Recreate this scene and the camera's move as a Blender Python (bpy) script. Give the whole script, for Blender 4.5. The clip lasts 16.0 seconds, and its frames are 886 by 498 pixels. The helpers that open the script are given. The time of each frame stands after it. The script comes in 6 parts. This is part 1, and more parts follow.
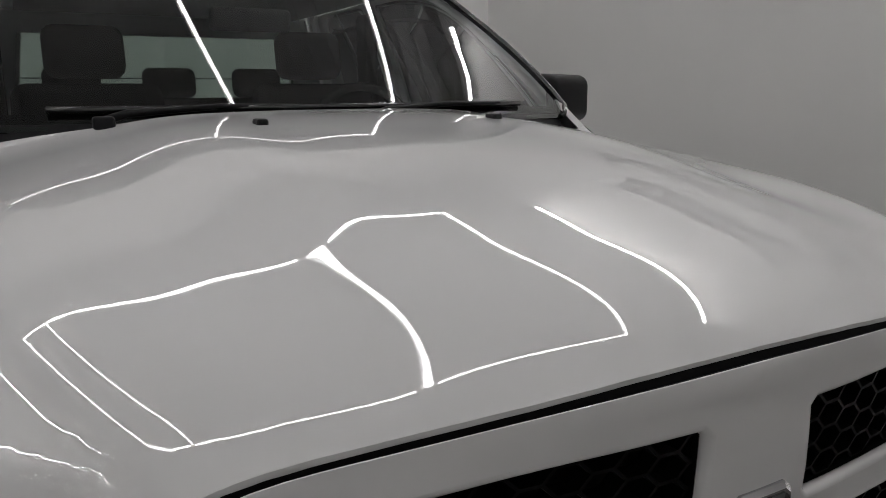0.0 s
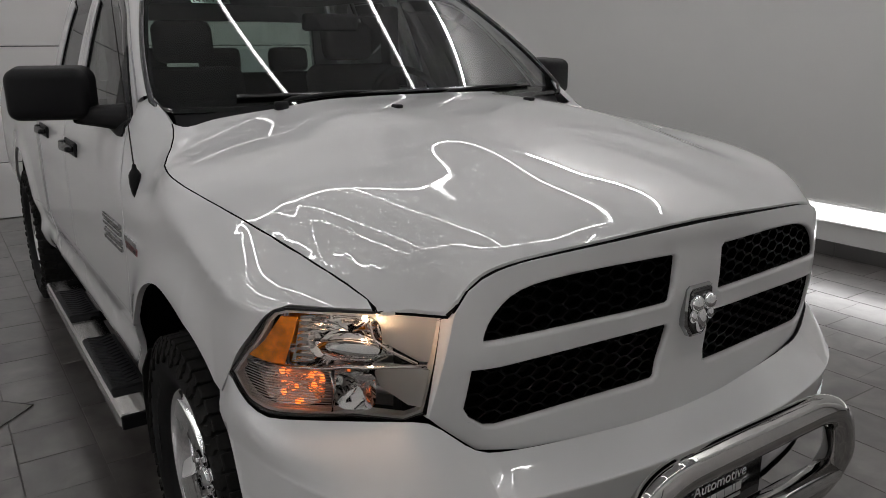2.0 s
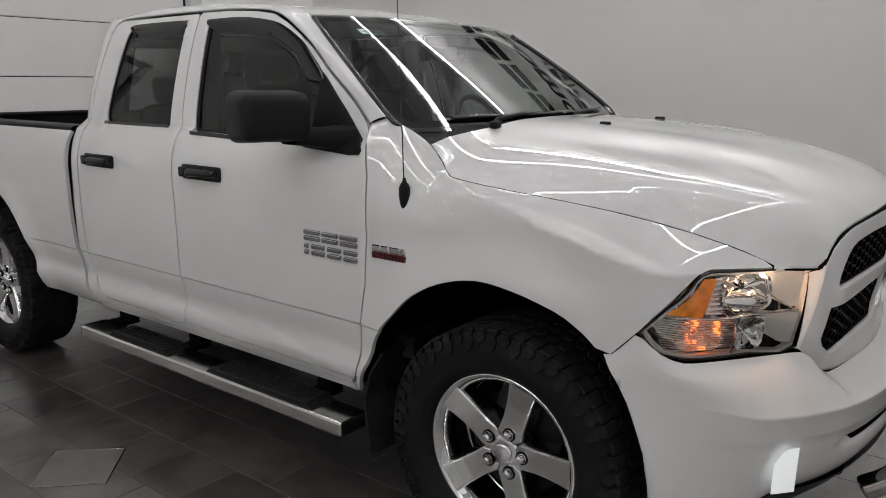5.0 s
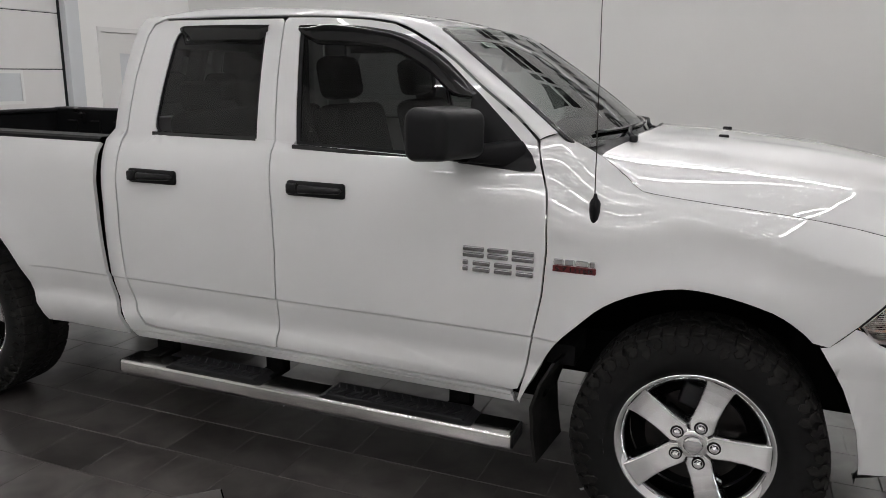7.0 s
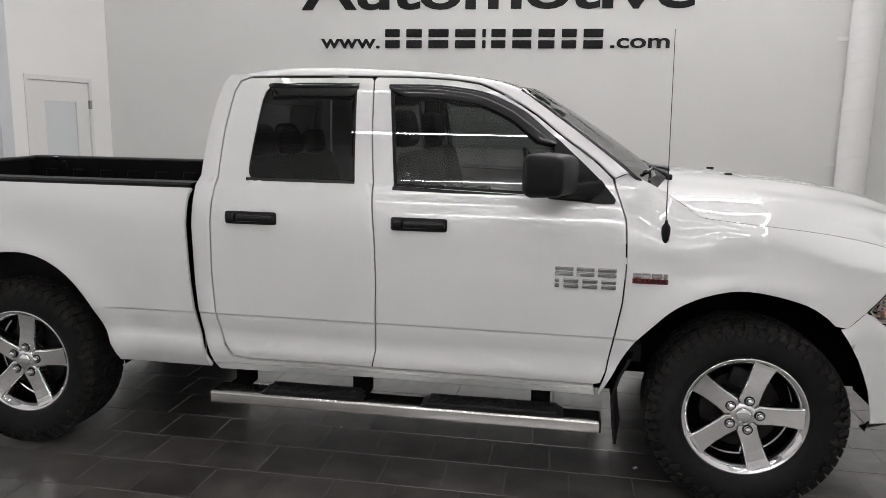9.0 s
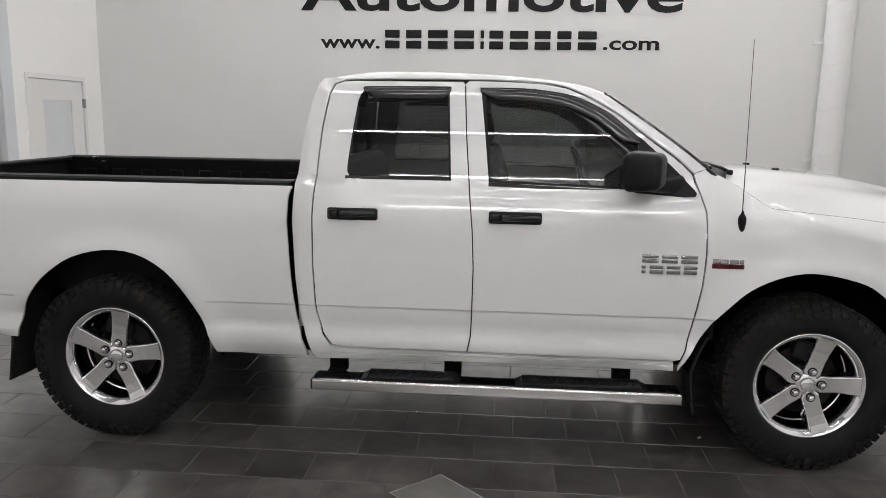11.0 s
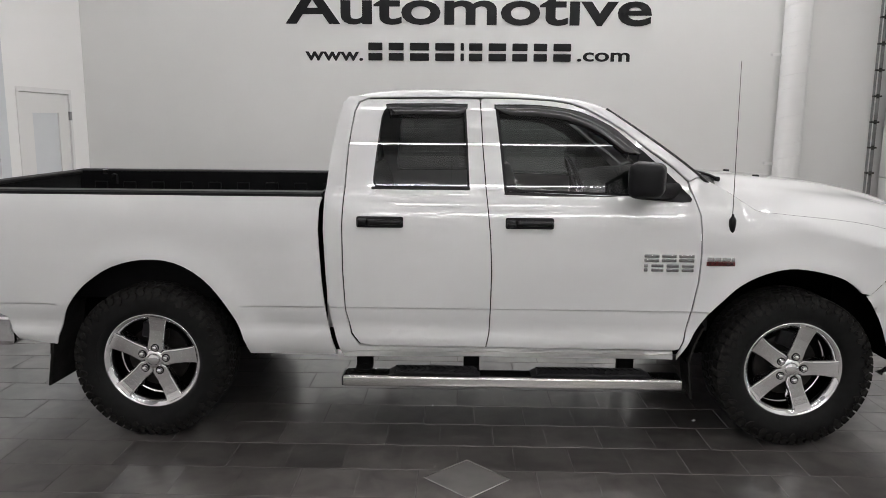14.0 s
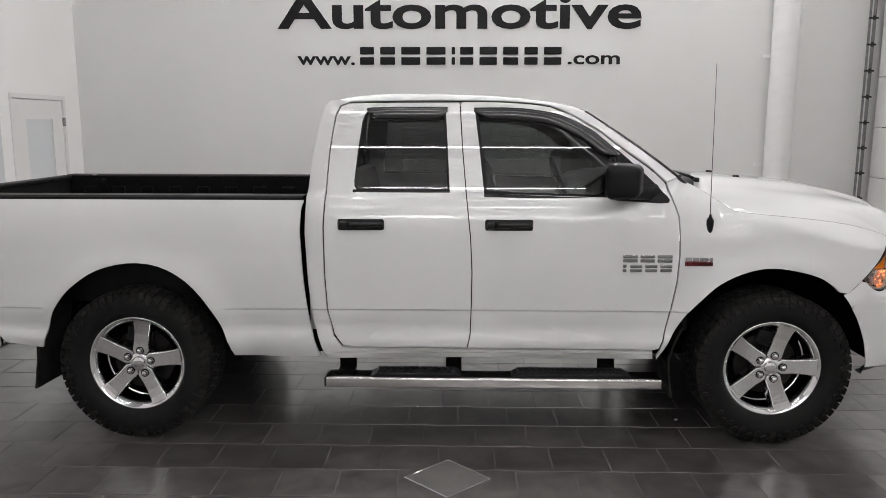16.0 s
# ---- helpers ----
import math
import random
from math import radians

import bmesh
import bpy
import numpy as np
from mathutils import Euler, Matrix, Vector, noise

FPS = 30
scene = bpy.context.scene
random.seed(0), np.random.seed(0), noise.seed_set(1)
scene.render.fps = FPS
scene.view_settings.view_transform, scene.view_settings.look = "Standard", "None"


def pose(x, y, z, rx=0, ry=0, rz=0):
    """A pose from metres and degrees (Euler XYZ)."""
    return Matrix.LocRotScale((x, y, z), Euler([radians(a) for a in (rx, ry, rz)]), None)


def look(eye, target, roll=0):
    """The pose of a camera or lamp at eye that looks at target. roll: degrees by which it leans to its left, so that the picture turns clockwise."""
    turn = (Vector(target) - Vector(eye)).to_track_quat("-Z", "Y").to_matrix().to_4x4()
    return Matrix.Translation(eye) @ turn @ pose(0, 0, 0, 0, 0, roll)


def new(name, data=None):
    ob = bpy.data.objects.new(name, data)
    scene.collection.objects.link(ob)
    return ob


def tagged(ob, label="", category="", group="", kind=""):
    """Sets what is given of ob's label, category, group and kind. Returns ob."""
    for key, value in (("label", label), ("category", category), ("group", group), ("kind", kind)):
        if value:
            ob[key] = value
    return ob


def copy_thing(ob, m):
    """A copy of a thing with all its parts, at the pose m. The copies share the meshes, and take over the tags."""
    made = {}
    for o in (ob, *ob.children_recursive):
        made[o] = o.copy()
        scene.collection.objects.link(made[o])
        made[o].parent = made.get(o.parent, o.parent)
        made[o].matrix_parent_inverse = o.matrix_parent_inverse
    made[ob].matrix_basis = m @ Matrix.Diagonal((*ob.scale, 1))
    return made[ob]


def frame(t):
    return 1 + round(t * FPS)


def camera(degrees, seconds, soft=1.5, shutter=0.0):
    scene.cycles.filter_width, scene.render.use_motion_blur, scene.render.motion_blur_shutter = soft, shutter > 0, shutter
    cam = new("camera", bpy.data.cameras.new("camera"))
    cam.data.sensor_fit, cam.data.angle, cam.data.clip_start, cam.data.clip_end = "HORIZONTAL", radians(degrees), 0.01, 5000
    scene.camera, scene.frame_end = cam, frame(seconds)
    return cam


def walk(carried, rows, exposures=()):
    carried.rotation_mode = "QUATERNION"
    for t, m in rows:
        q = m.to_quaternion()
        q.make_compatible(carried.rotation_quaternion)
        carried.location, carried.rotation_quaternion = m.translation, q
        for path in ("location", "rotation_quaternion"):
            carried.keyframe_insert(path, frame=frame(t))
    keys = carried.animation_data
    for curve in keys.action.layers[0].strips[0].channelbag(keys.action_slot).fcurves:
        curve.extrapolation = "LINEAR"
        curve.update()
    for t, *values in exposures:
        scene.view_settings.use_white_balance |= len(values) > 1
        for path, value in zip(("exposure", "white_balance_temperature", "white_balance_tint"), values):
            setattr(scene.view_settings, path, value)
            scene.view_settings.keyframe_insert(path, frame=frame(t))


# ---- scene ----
cam = camera(61.0, 16.0, soft=0.8)
PATH = [
    (0, (1.398, -0.66, 1.513), (-0.311, 0.296, 1.103), -0.3),
    (0.5, (1.515, -0.906, 1.531), (-0.172, 0.063, 1.065), -0.4),
    (1, (1.671, -1.132, 1.574), (0.01, -0.13, 1.085), -0.4),
    (1.5, (1.847, -1.28, 1.591), (0.214, -0.244, 1.082), -0.3),
    (2, (1.977, -1.44, 1.635), (0.377, -0.36, 1.113), -0.3),
    (2.5, (2.045, -1.714, 1.648), (0.515, -0.531, 1.139), -0.1),
    (3, (1.963, -1.941, 1.635), (0.49, -0.668, 1.177), 0.0),
    (3.5, (1.756, -2.147, 1.599), (0.338, -0.804, 1.169), -0.0),
    (4, (1.592, -2.372, 1.596), (0.246, -0.955, 1.173), -0.0),
    (4.5, (1.436, -2.641, 1.628), (0.163, -1.159, 1.197), 0.1),
    (5, (1.2, -2.829, 1.604), (0.016, -1.277, 1.171), 0.1),
    (5.2, (1.073, -2.895, 1.582), (-0.071, -1.31, 1.164), 0.4),
    (7.3, (-0.058, -3.651, 1.719), (-0.709, -1.817, 1.257), 0.9),
    (7.5, (-0.123, -3.762, 1.732), (-0.738, -1.914, 1.276), 0.9),
    (8, (-0.317, -3.945, 1.75), (-0.824, -2.053, 1.344), 0.8),
    (8.5, (-0.58, -4.087, 1.735), (-0.973, -2.157, 1.384), 1.0),
    (9, (-0.813, -4.287, 1.713), (-1.135, -2.343, 1.371), 1.0),
    (9.5, (-1.017, -4.49, 1.731), (-1.294, -2.539, 1.389), 1.0),
    (10, (-1.232, -4.552, 1.719), (-1.463, -2.596, 1.373), 1.0),
    (12.5, (-1.748, -4.772, 1.726), (-1.823, -2.803, 1.382), 0.7),
    (13, (-1.779, -4.807, 1.732), (-1.84, -2.837, 1.393), 0.6),
    (13.5, (-1.835, -4.907, 1.765), (-1.881, -2.936, 1.427), 0.6),
    (14, (-1.872, -4.982, 1.772), (-1.906, -3.01, 1.438), 0.5),
    (14.5, (-1.873, -5.012, 1.769), (-1.893, -3.039, 1.44), 0.4),
    (15, (-1.867, -5.01, 1.768), (-1.879, -3.037, 1.441), 0.4),
    (15.5, (-1.835, -5.022, 1.773), (-1.86, -3.048, 1.448), 0.2),
    (16, (-1.753, -5.022, 1.771), (-1.793, -3.049, 1.446), 0.1),
]
EXPOSURE = [(0.0, -0.50), (1.5, -0.47), (3.0, -0.41), (3.5, -0.36), (4.0, -0.26), (5.0, -0.03), (7.5, 0.25), (9.0, 0.42), (12.5, 0.49), (14.0, 0.43), (16.0, 0.42)]
walk(cam, [(t, look(eye, target, roll)) for t, eye, target, roll in PATH], EXPOSURE)

# ---- light ----
world = bpy.data.worlds.new("world")
scene.world = world
world.use_nodes = True
world.node_tree.nodes["Background"].inputs[0].default_value = (0.6, 0.62, 0.65, 1)
world.node_tree.nodes["Background"].inputs[1].default_value = 0.02
TUBE = 20.0        # glow of the ceiling tubes
WASH = 4.3         # glow of the low wall strip

# ---- materials ----


def mat(name, colour, rough=0.5, metal=0.0, coat=0.0, coat_rough=0.03, vary=0.0, scale=8.0, bump=0.0, bump_scale=200.0, rough_vary=0.0, spec=0.5):
    m = bpy.data.materials.new(name)
    m.use_nodes = True
    nt = m.node_tree
    b = nt.nodes["Principled BSDF"]
    b.inputs["Base Color"].default_value = (*colour, 1)
    b.inputs["Roughness"].default_value = rough
    b.inputs["Metallic"].default_value = metal
    b.inputs["Coat Weight"].default_value = coat
    b.inputs["Coat Roughness"].default_value = coat_rough
    b.inputs["Specular IOR Level"].default_value = spec
    tc = nt.nodes.new("ShaderNodeTexCoord")
    if vary or rough_vary:
        n1 = nt.nodes.new("ShaderNodeTexNoise")
        n1.inputs["Scale"].default_value = scale
        n1.inputs["Detail"].default_value = 6
        nt.links.new(tc.outputs["Object"], n1.inputs["Vector"])
        if vary:
            r = nt.nodes.new("ShaderNodeMapRange")
            r.inputs[1].default_value, r.inputs[2].default_value = 0.25, 0.75
            r.inputs[3].default_value, r.inputs[4].default_value = 1 - vary, 1 + vary
            nt.links.new(n1.outputs["Fac"], r.inputs[0])
            mul = nt.nodes.new("ShaderNodeVectorMath")
            mul.operation = "SCALE"
            mul.inputs[0].default_value = colour
            nt.links.new(r.outputs[0], mul.inputs["Scale"])
            nt.links.new(mul.outputs[0], b.inputs["Base Color"])
        if rough_vary:
            r2 = nt.nodes.new("ShaderNodeMapRange")
            r2.inputs[1].default_value, r2.inputs[2].default_value = 0.3, 0.7
            r2.inputs[3].default_value, r2.inputs[4].default_value = max(0, rough - rough_vary), rough + rough_vary
            nt.links.new(n1.outputs["Fac"], r2.inputs[0])
            nt.links.new(r2.outputs[0], b.inputs["Roughness"])
    if bump:
        n2 = nt.nodes.new("ShaderNodeTexNoise")
        n2.inputs["Scale"].default_value = bump_scale
        n2.inputs["Detail"].default_value = 3
        nt.links.new(tc.outputs["Object"], n2.inputs["Vector"])
        bp = nt.nodes.new("ShaderNodeBump")
        bp.inputs["Strength"].default_value = bump
        bp.inputs["Distance"].default_value = 0.002
        nt.links.new(n2.outputs["Fac"], bp.inputs["Height"])
        nt.links.new(bp.outputs[0], b.inputs["Normal"])
    return m


def glow(name, colour, strength):
    m = bpy.data.materials.new(name)
    m.use_nodes = True
    b = m.node_tree.nodes["Principled BSDF"]
    b.inputs["Base Color"].default_value = (0.9, 0.9, 0.9, 1)
    b.inputs["Emission Color"].default_value = (*colour, 1)
    b.inputs["Emission Strength"].default_value = strength
    return m


def glass(name, tint, gloss_rough=0.0, ior=1.5):
    """Thin pane: tinted see-through with a Fresnel gloss."""
    m = bpy.data.materials.new(name)
    m.use_nodes = True
    nt = m.node_tree
    nt.nodes.remove(nt.nodes["Principled BSDF"])
    tr = nt.nodes.new("ShaderNodeBsdfTransparent")
    tr.inputs[0].default_value = (*tint, 1)
    gl = nt.nodes.new("ShaderNodeBsdfGlossy")
    gl.inputs["Roughness"].default_value = gloss_rough
    fr = nt.nodes.new("ShaderNodeFresnel")
    fr.inputs[0].default_value = ior
    mix = nt.nodes.new("ShaderNodeMixShader")
    nt.links.new(fr.outputs[0], mix.inputs[0])
    nt.links.new(tr.outputs[0], mix.inputs[1])
    nt.links.new(gl.outputs[0], mix.inputs[2])
    nt.links.new(mix.outputs[0], nt.nodes["Material Output"].inputs[0])
    return m


PAINT = mat("white_paint", (0.755, 0.757, 0.755), rough=0.45, coat=1.0, coat_rough=0.004, vary=0.012, scale=3, spec=0.15)
PAINT.node_tree.nodes["Principled BSDF"].inputs["Coat IOR"].default_value = 1.85
PLASTIC = mat("black_plastic", (0.010, 0.010, 0.011), spec=0.17, rough=0.46, bump=0.25, bump_scale=900, rough_vary=0.06, vary=0.15)
HANDLE = mat("handle_plastic", (0.008, 0.008, 0.009), spec=0.35, rough=0.26, bump=0.1, bump_scale=700)
DEFLECTOR = mat("deflector_acrylic", (0.003, 0.003, 0.0035), spec=0.55, rough=0.03)
GLOSSBLACK = mat("gloss_black", (0.008, 0.008, 0.009), rough=0.08, coat=0.6)
MESHBLACK = mat("mesh_black", (0.003, 0.003, 0.003), rough=0.4, spec=0.1)
RUBBER = mat("rubber", (0.018, 0.0173, 0.0165), spec=0.10, rough=0.85, vary=0.45, scale=14, bump=0.5, bump_scale=300)
SIDEWALL = mat("sidewall_rubber", (0.0085, 0.0085, 0.0085), spec=0.18, rough=0.62, vary=0.25, scale=25, bump=0.2, bump_scale=400)
CHROME = mat("chrome", (0.82, 0.82, 0.83), rough=0.05, metal=1.0, rough_vary=0.02, scale=30)
ALLOY = mat("polished_alloy", (0.80, 0.80, 0.80), rough=0.13, metal=1.0, rough_vary=0.04, scale=40)
BADGE = mat("badge_chrome", (0.42, 0.42, 0.43), rough=0.12, metal=1.0)
STEEL = mat("stainless_steel", (0.46, 0.45, 0.44), rough=0.06, metal=1.0, rough_vary=0.03, scale=30, vary=0.05)
BRUSHED = mat("brushed_stainless", (0.66, 0.645, 0.63), rough=0.20, metal=1.0)
DARKMETAL = mat("dark_metal", (0.05, 0.048, 0.045), rough=0.55, metal=0.6, vary=0.4, scale=20)
DISC = mat("brake_disc", (0.03, 0.028, 0.027), rough=0.5, metal=1.0, vary=0.2, scale=20)
BLACK = mat("underbody_black", (0.003, 0.003, 0.003), spec=0.05, rough=0.9)
LINER = mat("bed_liner", (0.005, 0.005, 0.0055), spec=0.1, rough=0.5, bump=0.5, bump_scale=500, vary=0.3)
FABRIC = mat("dark_fabric", (0.014, 0.014, 0.015), spec=0.1, rough=0.9, vary=0.25, scale=60, bump=0.4, bump_scale=700)
DASH = mat("dash_vinyl", (0.009, 0.009, 0.010), spec=0.2, rough=0.6, bump=0.3, bump_scale=800)
AMBER = mat("amber_lens", (0.95, 0.34, 0.012), rough=0.12, coat=1.0, vary=0.4, scale=40)
REFLECTOR = mat("reflector_chrome", (0.95, 0.95, 0.95), rough=0.08, metal=1.0, rough_vary=0.03, scale=60)
DARKCHROME = mat("dark_chrome", (0.20, 0.20, 0.20), rough=0.25, metal=1.0)
CLEARRIB = mat("clear_rib", (0.90, 0.90, 0.89), rough=0.08, metal=0.25)
WARMREFL = mat("satin_reflector", (0.88, 0.87, 0.86), rough=0.30, metal=0.35)
BULB = glow("warm_bulb", (1.0, 0.60, 0.36), 4200)
AMBERBULB = glow("amber_bulb", (1.0, 0.15, 0.008), 4.0)
FOGGLOW = glow("fog_lamp_glow", (0.93, 0.98, 1.0), 0.45)
RED = mat("badge_red", (0.11, 0.005, 0.007), rough=0.3)
WHITEINK = mat("white_ink", (0.8, 0.8, 0.8), rough=0.6)
INK = mat("sign_black", (0.014, 0.014, 0.015), spec=0.15, rough=0.5, vary=0.1)
STICKER = mat("pale_green_sticker", (0.62, 0.80, 0.70), rough=0.7)
WSGLASS = glass("windshield_glass", (0.54, 0.62, 0.58), ior=1.75)
TINT = glass("tinted_glass", (0.21, 0.215, 0.215), ior=1.55)
LIGHTTINT = glass("lightly_tinted_glass", (0.26, 0.275, 0.27), ior=1.58)
LENS = glass("clear_lens", (0.98, 0.98, 0.97))
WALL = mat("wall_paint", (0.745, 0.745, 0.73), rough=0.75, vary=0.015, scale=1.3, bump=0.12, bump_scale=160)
# same white as WALL; the left wall's extra light is put into the colour
WALLLEFTLIT = mat("left_wall_paint", (0.84, 0.835, 0.82), rough=0.7, vary=0.015, scale=1.3, bump=0.12, bump_scale=160)
DOORPAINT = mat("door_paint", (0.74, 0.735, 0.72), rough=0.45, vary=0.015, scale=2)
PANELPAINT = mat("panel_door_paint", (0.74, 0.73, 0.72), rough=0.4, vary=0.02, scale=2, bump=0.1, bump_scale=90)
FROST = mat("frosted_pane", (0.62, 0.64, 0.655), rough=0.35, vary=0.03, scale=3)
DUCTPAINT = mat("duct_paint", (0.80, 0.80, 0.79), rough=0.5, vary=0.02, scale=4)
CEIL = mat("ceiling_deck", (0.42, 0.42, 0.42), rough=0.7, vary=0.1, scale=3)
BASE = mat("baseboard_tile", (0.075, 0.072, 0.07), rough=0.4, vary=0.15, scale=5)
TUBEGLOW = glow("tube_glow", (1.0, 0.98, 0.99), TUBE)
TUBEBRIGHT = glow("bright_tube_glow", (1.0, 0.98, 0.99), TUBE * 2.0)
TUBECOVE = glow("cove_tube_glow", (1.0, 0.98, 0.99), TUBE * 3.2)
STRIPGLOW = glow("strip_glow", (1.0, 0.98, 0.98), WASH)
ALU = mat("galvanised_track", (0.28, 0.28, 0.28), rough=0.45, metal=0.9, vary=0.2, scale=20)


def tile_material():
    m = bpy.data.materials.new("slate_tile")
    m.use_nodes = True
    nt = m.node_tree
    b = nt.nodes["Principled BSDF"]
    tc = nt.nodes.new("ShaderNodeTexCoord")
    geo = nt.nodes.new("ShaderNodeNewGeometry")
    info = nt.nodes.new("ShaderNodeObjectInfo")
    add = nt.nodes.new("ShaderNodeMath")
    add.operation = "ADD"
    nt.links.new(geo.outputs["Random Per Island"], add.inputs[0])
    nt.links.new(info.outputs["Random"], add.inputs[1])
    off = nt.nodes.new("ShaderNodeVectorMath")
    off.operation = "SCALE"
    off.inputs[0].default_value = (13.0, 7.0, 5.0)
    nt.links.new(add.outputs[0], off.inputs["Scale"])
    pos = nt.nodes.new("ShaderNodeVectorMath")
    pos.operation = "ADD"
    nt.links.new(geo.outputs["Position"], pos.inputs[0])
    nt.links.new(off.outputs[0], pos.inputs[1])
    big, fine = nt.nodes.new("ShaderNodeTexNoise"), nt.nodes.new("ShaderNodeTexNoise")
    big.inputs["Scale"].default_value, big.inputs["Detail"].default_value, big.inputs["Distortion"].default_value = 5.0, 7, 0.6
    fine.inputs["Scale"].default_value, fine.inputs["Detail"].default_value = 45.0, 5
    for n in (big, fine):
        nt.links.new(pos.outputs[0], n.inputs["Vector"])
    ramp = nt.nodes.new("ShaderNodeValToRGB")
    ramp.color_ramp.elements[0].position, ramp.color_ramp.elements[0].color = 0.32, (0.056, 0.050, 0.047, 1)
    ramp.color_ramp.elements[1].position, ramp.color_ramp.elements[1].color = 0.70, (0.130, 0.118, 0.112, 1)
    nt.links.new(big.outputs["Fac"], ramp.inputs[0])
    frac = nt.nodes.new("ShaderNodeMath")
    frac.operation = "FRACT"
    nt.links.new(add.outputs[0], frac.inputs[0])
    shade = nt.nodes.new("ShaderNodeMapRange")
    shade.inputs[3].default_value, shade.inputs[4].default_value = 0.80, 1.22
    nt.links.new(frac.outputs[0], shade.inputs[0])
    mul = nt.nodes.new("ShaderNodeVectorMath")
    mul.operation = "SCALE"
    nt.links.new(ramp.outputs[0], mul.inputs[0])
    nt.links.new(shade.outputs[0], mul.inputs["Scale"])
    nt.links.new(mul.outputs[0], b.inputs["Base Color"])
    rr = nt.nodes.new("ShaderNodeMapRange")
    rr.inputs[1].default_value, rr.inputs[2].default_value = 0.3, 0.7
    rr.inputs[3].default_value, rr.inputs[4].default_value = 0.29, 0.32
    nt.links.new(fine.outputs["Fac"], rr.inputs[0])
    nt.links.new(rr.outputs[0], b.inputs["Roughness"])
    b.inputs["Coat Weight"].default_value, b.inputs["Coat Roughness"].default_value = 1.0, 0.19
    b.inputs["Coat IOR"].default_value = 1.86
    bp = nt.nodes.new("ShaderNodeBump")
    bp.inputs["Strength"].default_value, bp.inputs["Distance"].default_value = 0.012, 0.002
    nt.links.new(big.outputs["Fac"], bp.inputs["Height"])
    nt.links.new(bp.outputs[0], b.inputs["Normal"])
    return m


TILE = tile_material()
GROUT = mat("grout", (0.095, 0.089, 0.085), rough=0.85, vary=0.2, scale=6)
INSET = mat("inset_tile", (0.165, 0.156, 0.15), rough=0.3, vary=0.15, scale=9)

# ---- shape helpers ----
from mathutils.geometry import delaunay_2d_cdt


def part(name, bm, material, parent=None, label="", smooth=False):
    """Links a bmesh as one mesh object, under a thing or a part."""
    me = bpy.data.meshes.new(name)
    bm.to_mesh(me)
    bm.free()
    me.materials.append(material)
    if smooth:
        me.polygons.foreach_set("use_smooth", [True] * len(me.polygons))
    ob = new(name, me)
    ob.parent = parent
    if label:
        ob["label"] = label
    return ob


def thing(name, label, category, group="", at=(0, 0, 0)):
    ob = new(name)
    ob.empty_display_size = 0.2
    ob.location = at
    return tagged(ob, label, category, group)


def mirrored(ob, parent=None):
    """The twin of a part, on the other side of the middle plane."""
    twin = new(ob.name.split(".")[0], ob.data)
    twin.parent = parent or ob.parent
    twin.matrix_basis = Matrix.Diagonal((1, -1, 1, 1)) @ ob.matrix_basis
    if "label" in ob:
        twin["label"] = ob["label"]
    return twin


def pchip(points):
    """A smooth curve y(x) through points, with no overshoot."""
    xs, ys = np.array(sorted(points), float).T
    h, d = np.diff(xs), np.diff(ys) / np.diff(xs)
    m = np.zeros(len(xs))
    m[0], m[-1] = d[0], d[-1]
    for i in range(1, len(xs) - 1):
        if d[i - 1] * d[i] > 0:
            w1, w2 = 2 * h[i] + h[i - 1], h[i] + 2 * h[i - 1]
            m[i] = (w1 + w2) / (w1 / d[i - 1] + w2 / d[i])

    def at(x):
        x = min(max(x, xs[0]), xs[-1])
        i = min(int(np.searchsorted(xs, x, side="right")) - 1, len(xs) - 2)
        t = (x - xs[i]) / h[i]
        return float((2 * t**3 - 3 * t**2 + 1) * ys[i] + (t**3 - 2 * t**2 + t) * h[i] * m[i] + (3 * t**2 - 2 * t**3) * ys[i + 1] + (t**3 - t**2) * h[i] * m[i + 1])

    return at


def smooth(points, degree):
    """An even polynomial curve near the points."""
    k = np.polyfit([p[0] for p in points], [p[1] for p in points], degree)
    return lambda x: float(np.polyval(k, x))


def rounded(points, n=6, closed=False):
    """Catmull-Rom through points (tuples of any length)."""
    p = [Vector(q) for q in points]
    out = []
    count = len(p) if closed else len(p) - 1
    for i in range(count):
        a = p[i - 1] if (i or closed) else p[0]
        b, c = p[i], p[(i + 1) % len(p)]
        d = p[(i + 2) % len(p)] if (closed or i + 2 < len(p)) else p[-1]
        for k in range(n):
            t = k / n
            out.append(0.5 * ((2 * b) + (c - a) * t + (2 * a - 5 * b + 4 * c - d) * t * t + (3 * b - a - 3 * c + d) * t**3))
    if not closed:
        out.append(p[-1])
    return [tuple(q) for q in out]


def resample(points, n):
    p = [Vector(q) for q in points]
    s = [0.0]
    for a, b in zip(p, p[1:]):
        s.append(s[-1] + (b - a).length)
    out = []
    for k in range(n):
        t = s[-1] * k / (n - 1)
        i = min(max(int(np.searchsorted(s, t, side="right")) - 1, 0), len(p) - 2)
        f = (t - s[i]) / max(s[i + 1] - s[i], 1e-9)
        out.append(p[i].lerp(p[i + 1], min(max(f, 0), 1)))
    return out


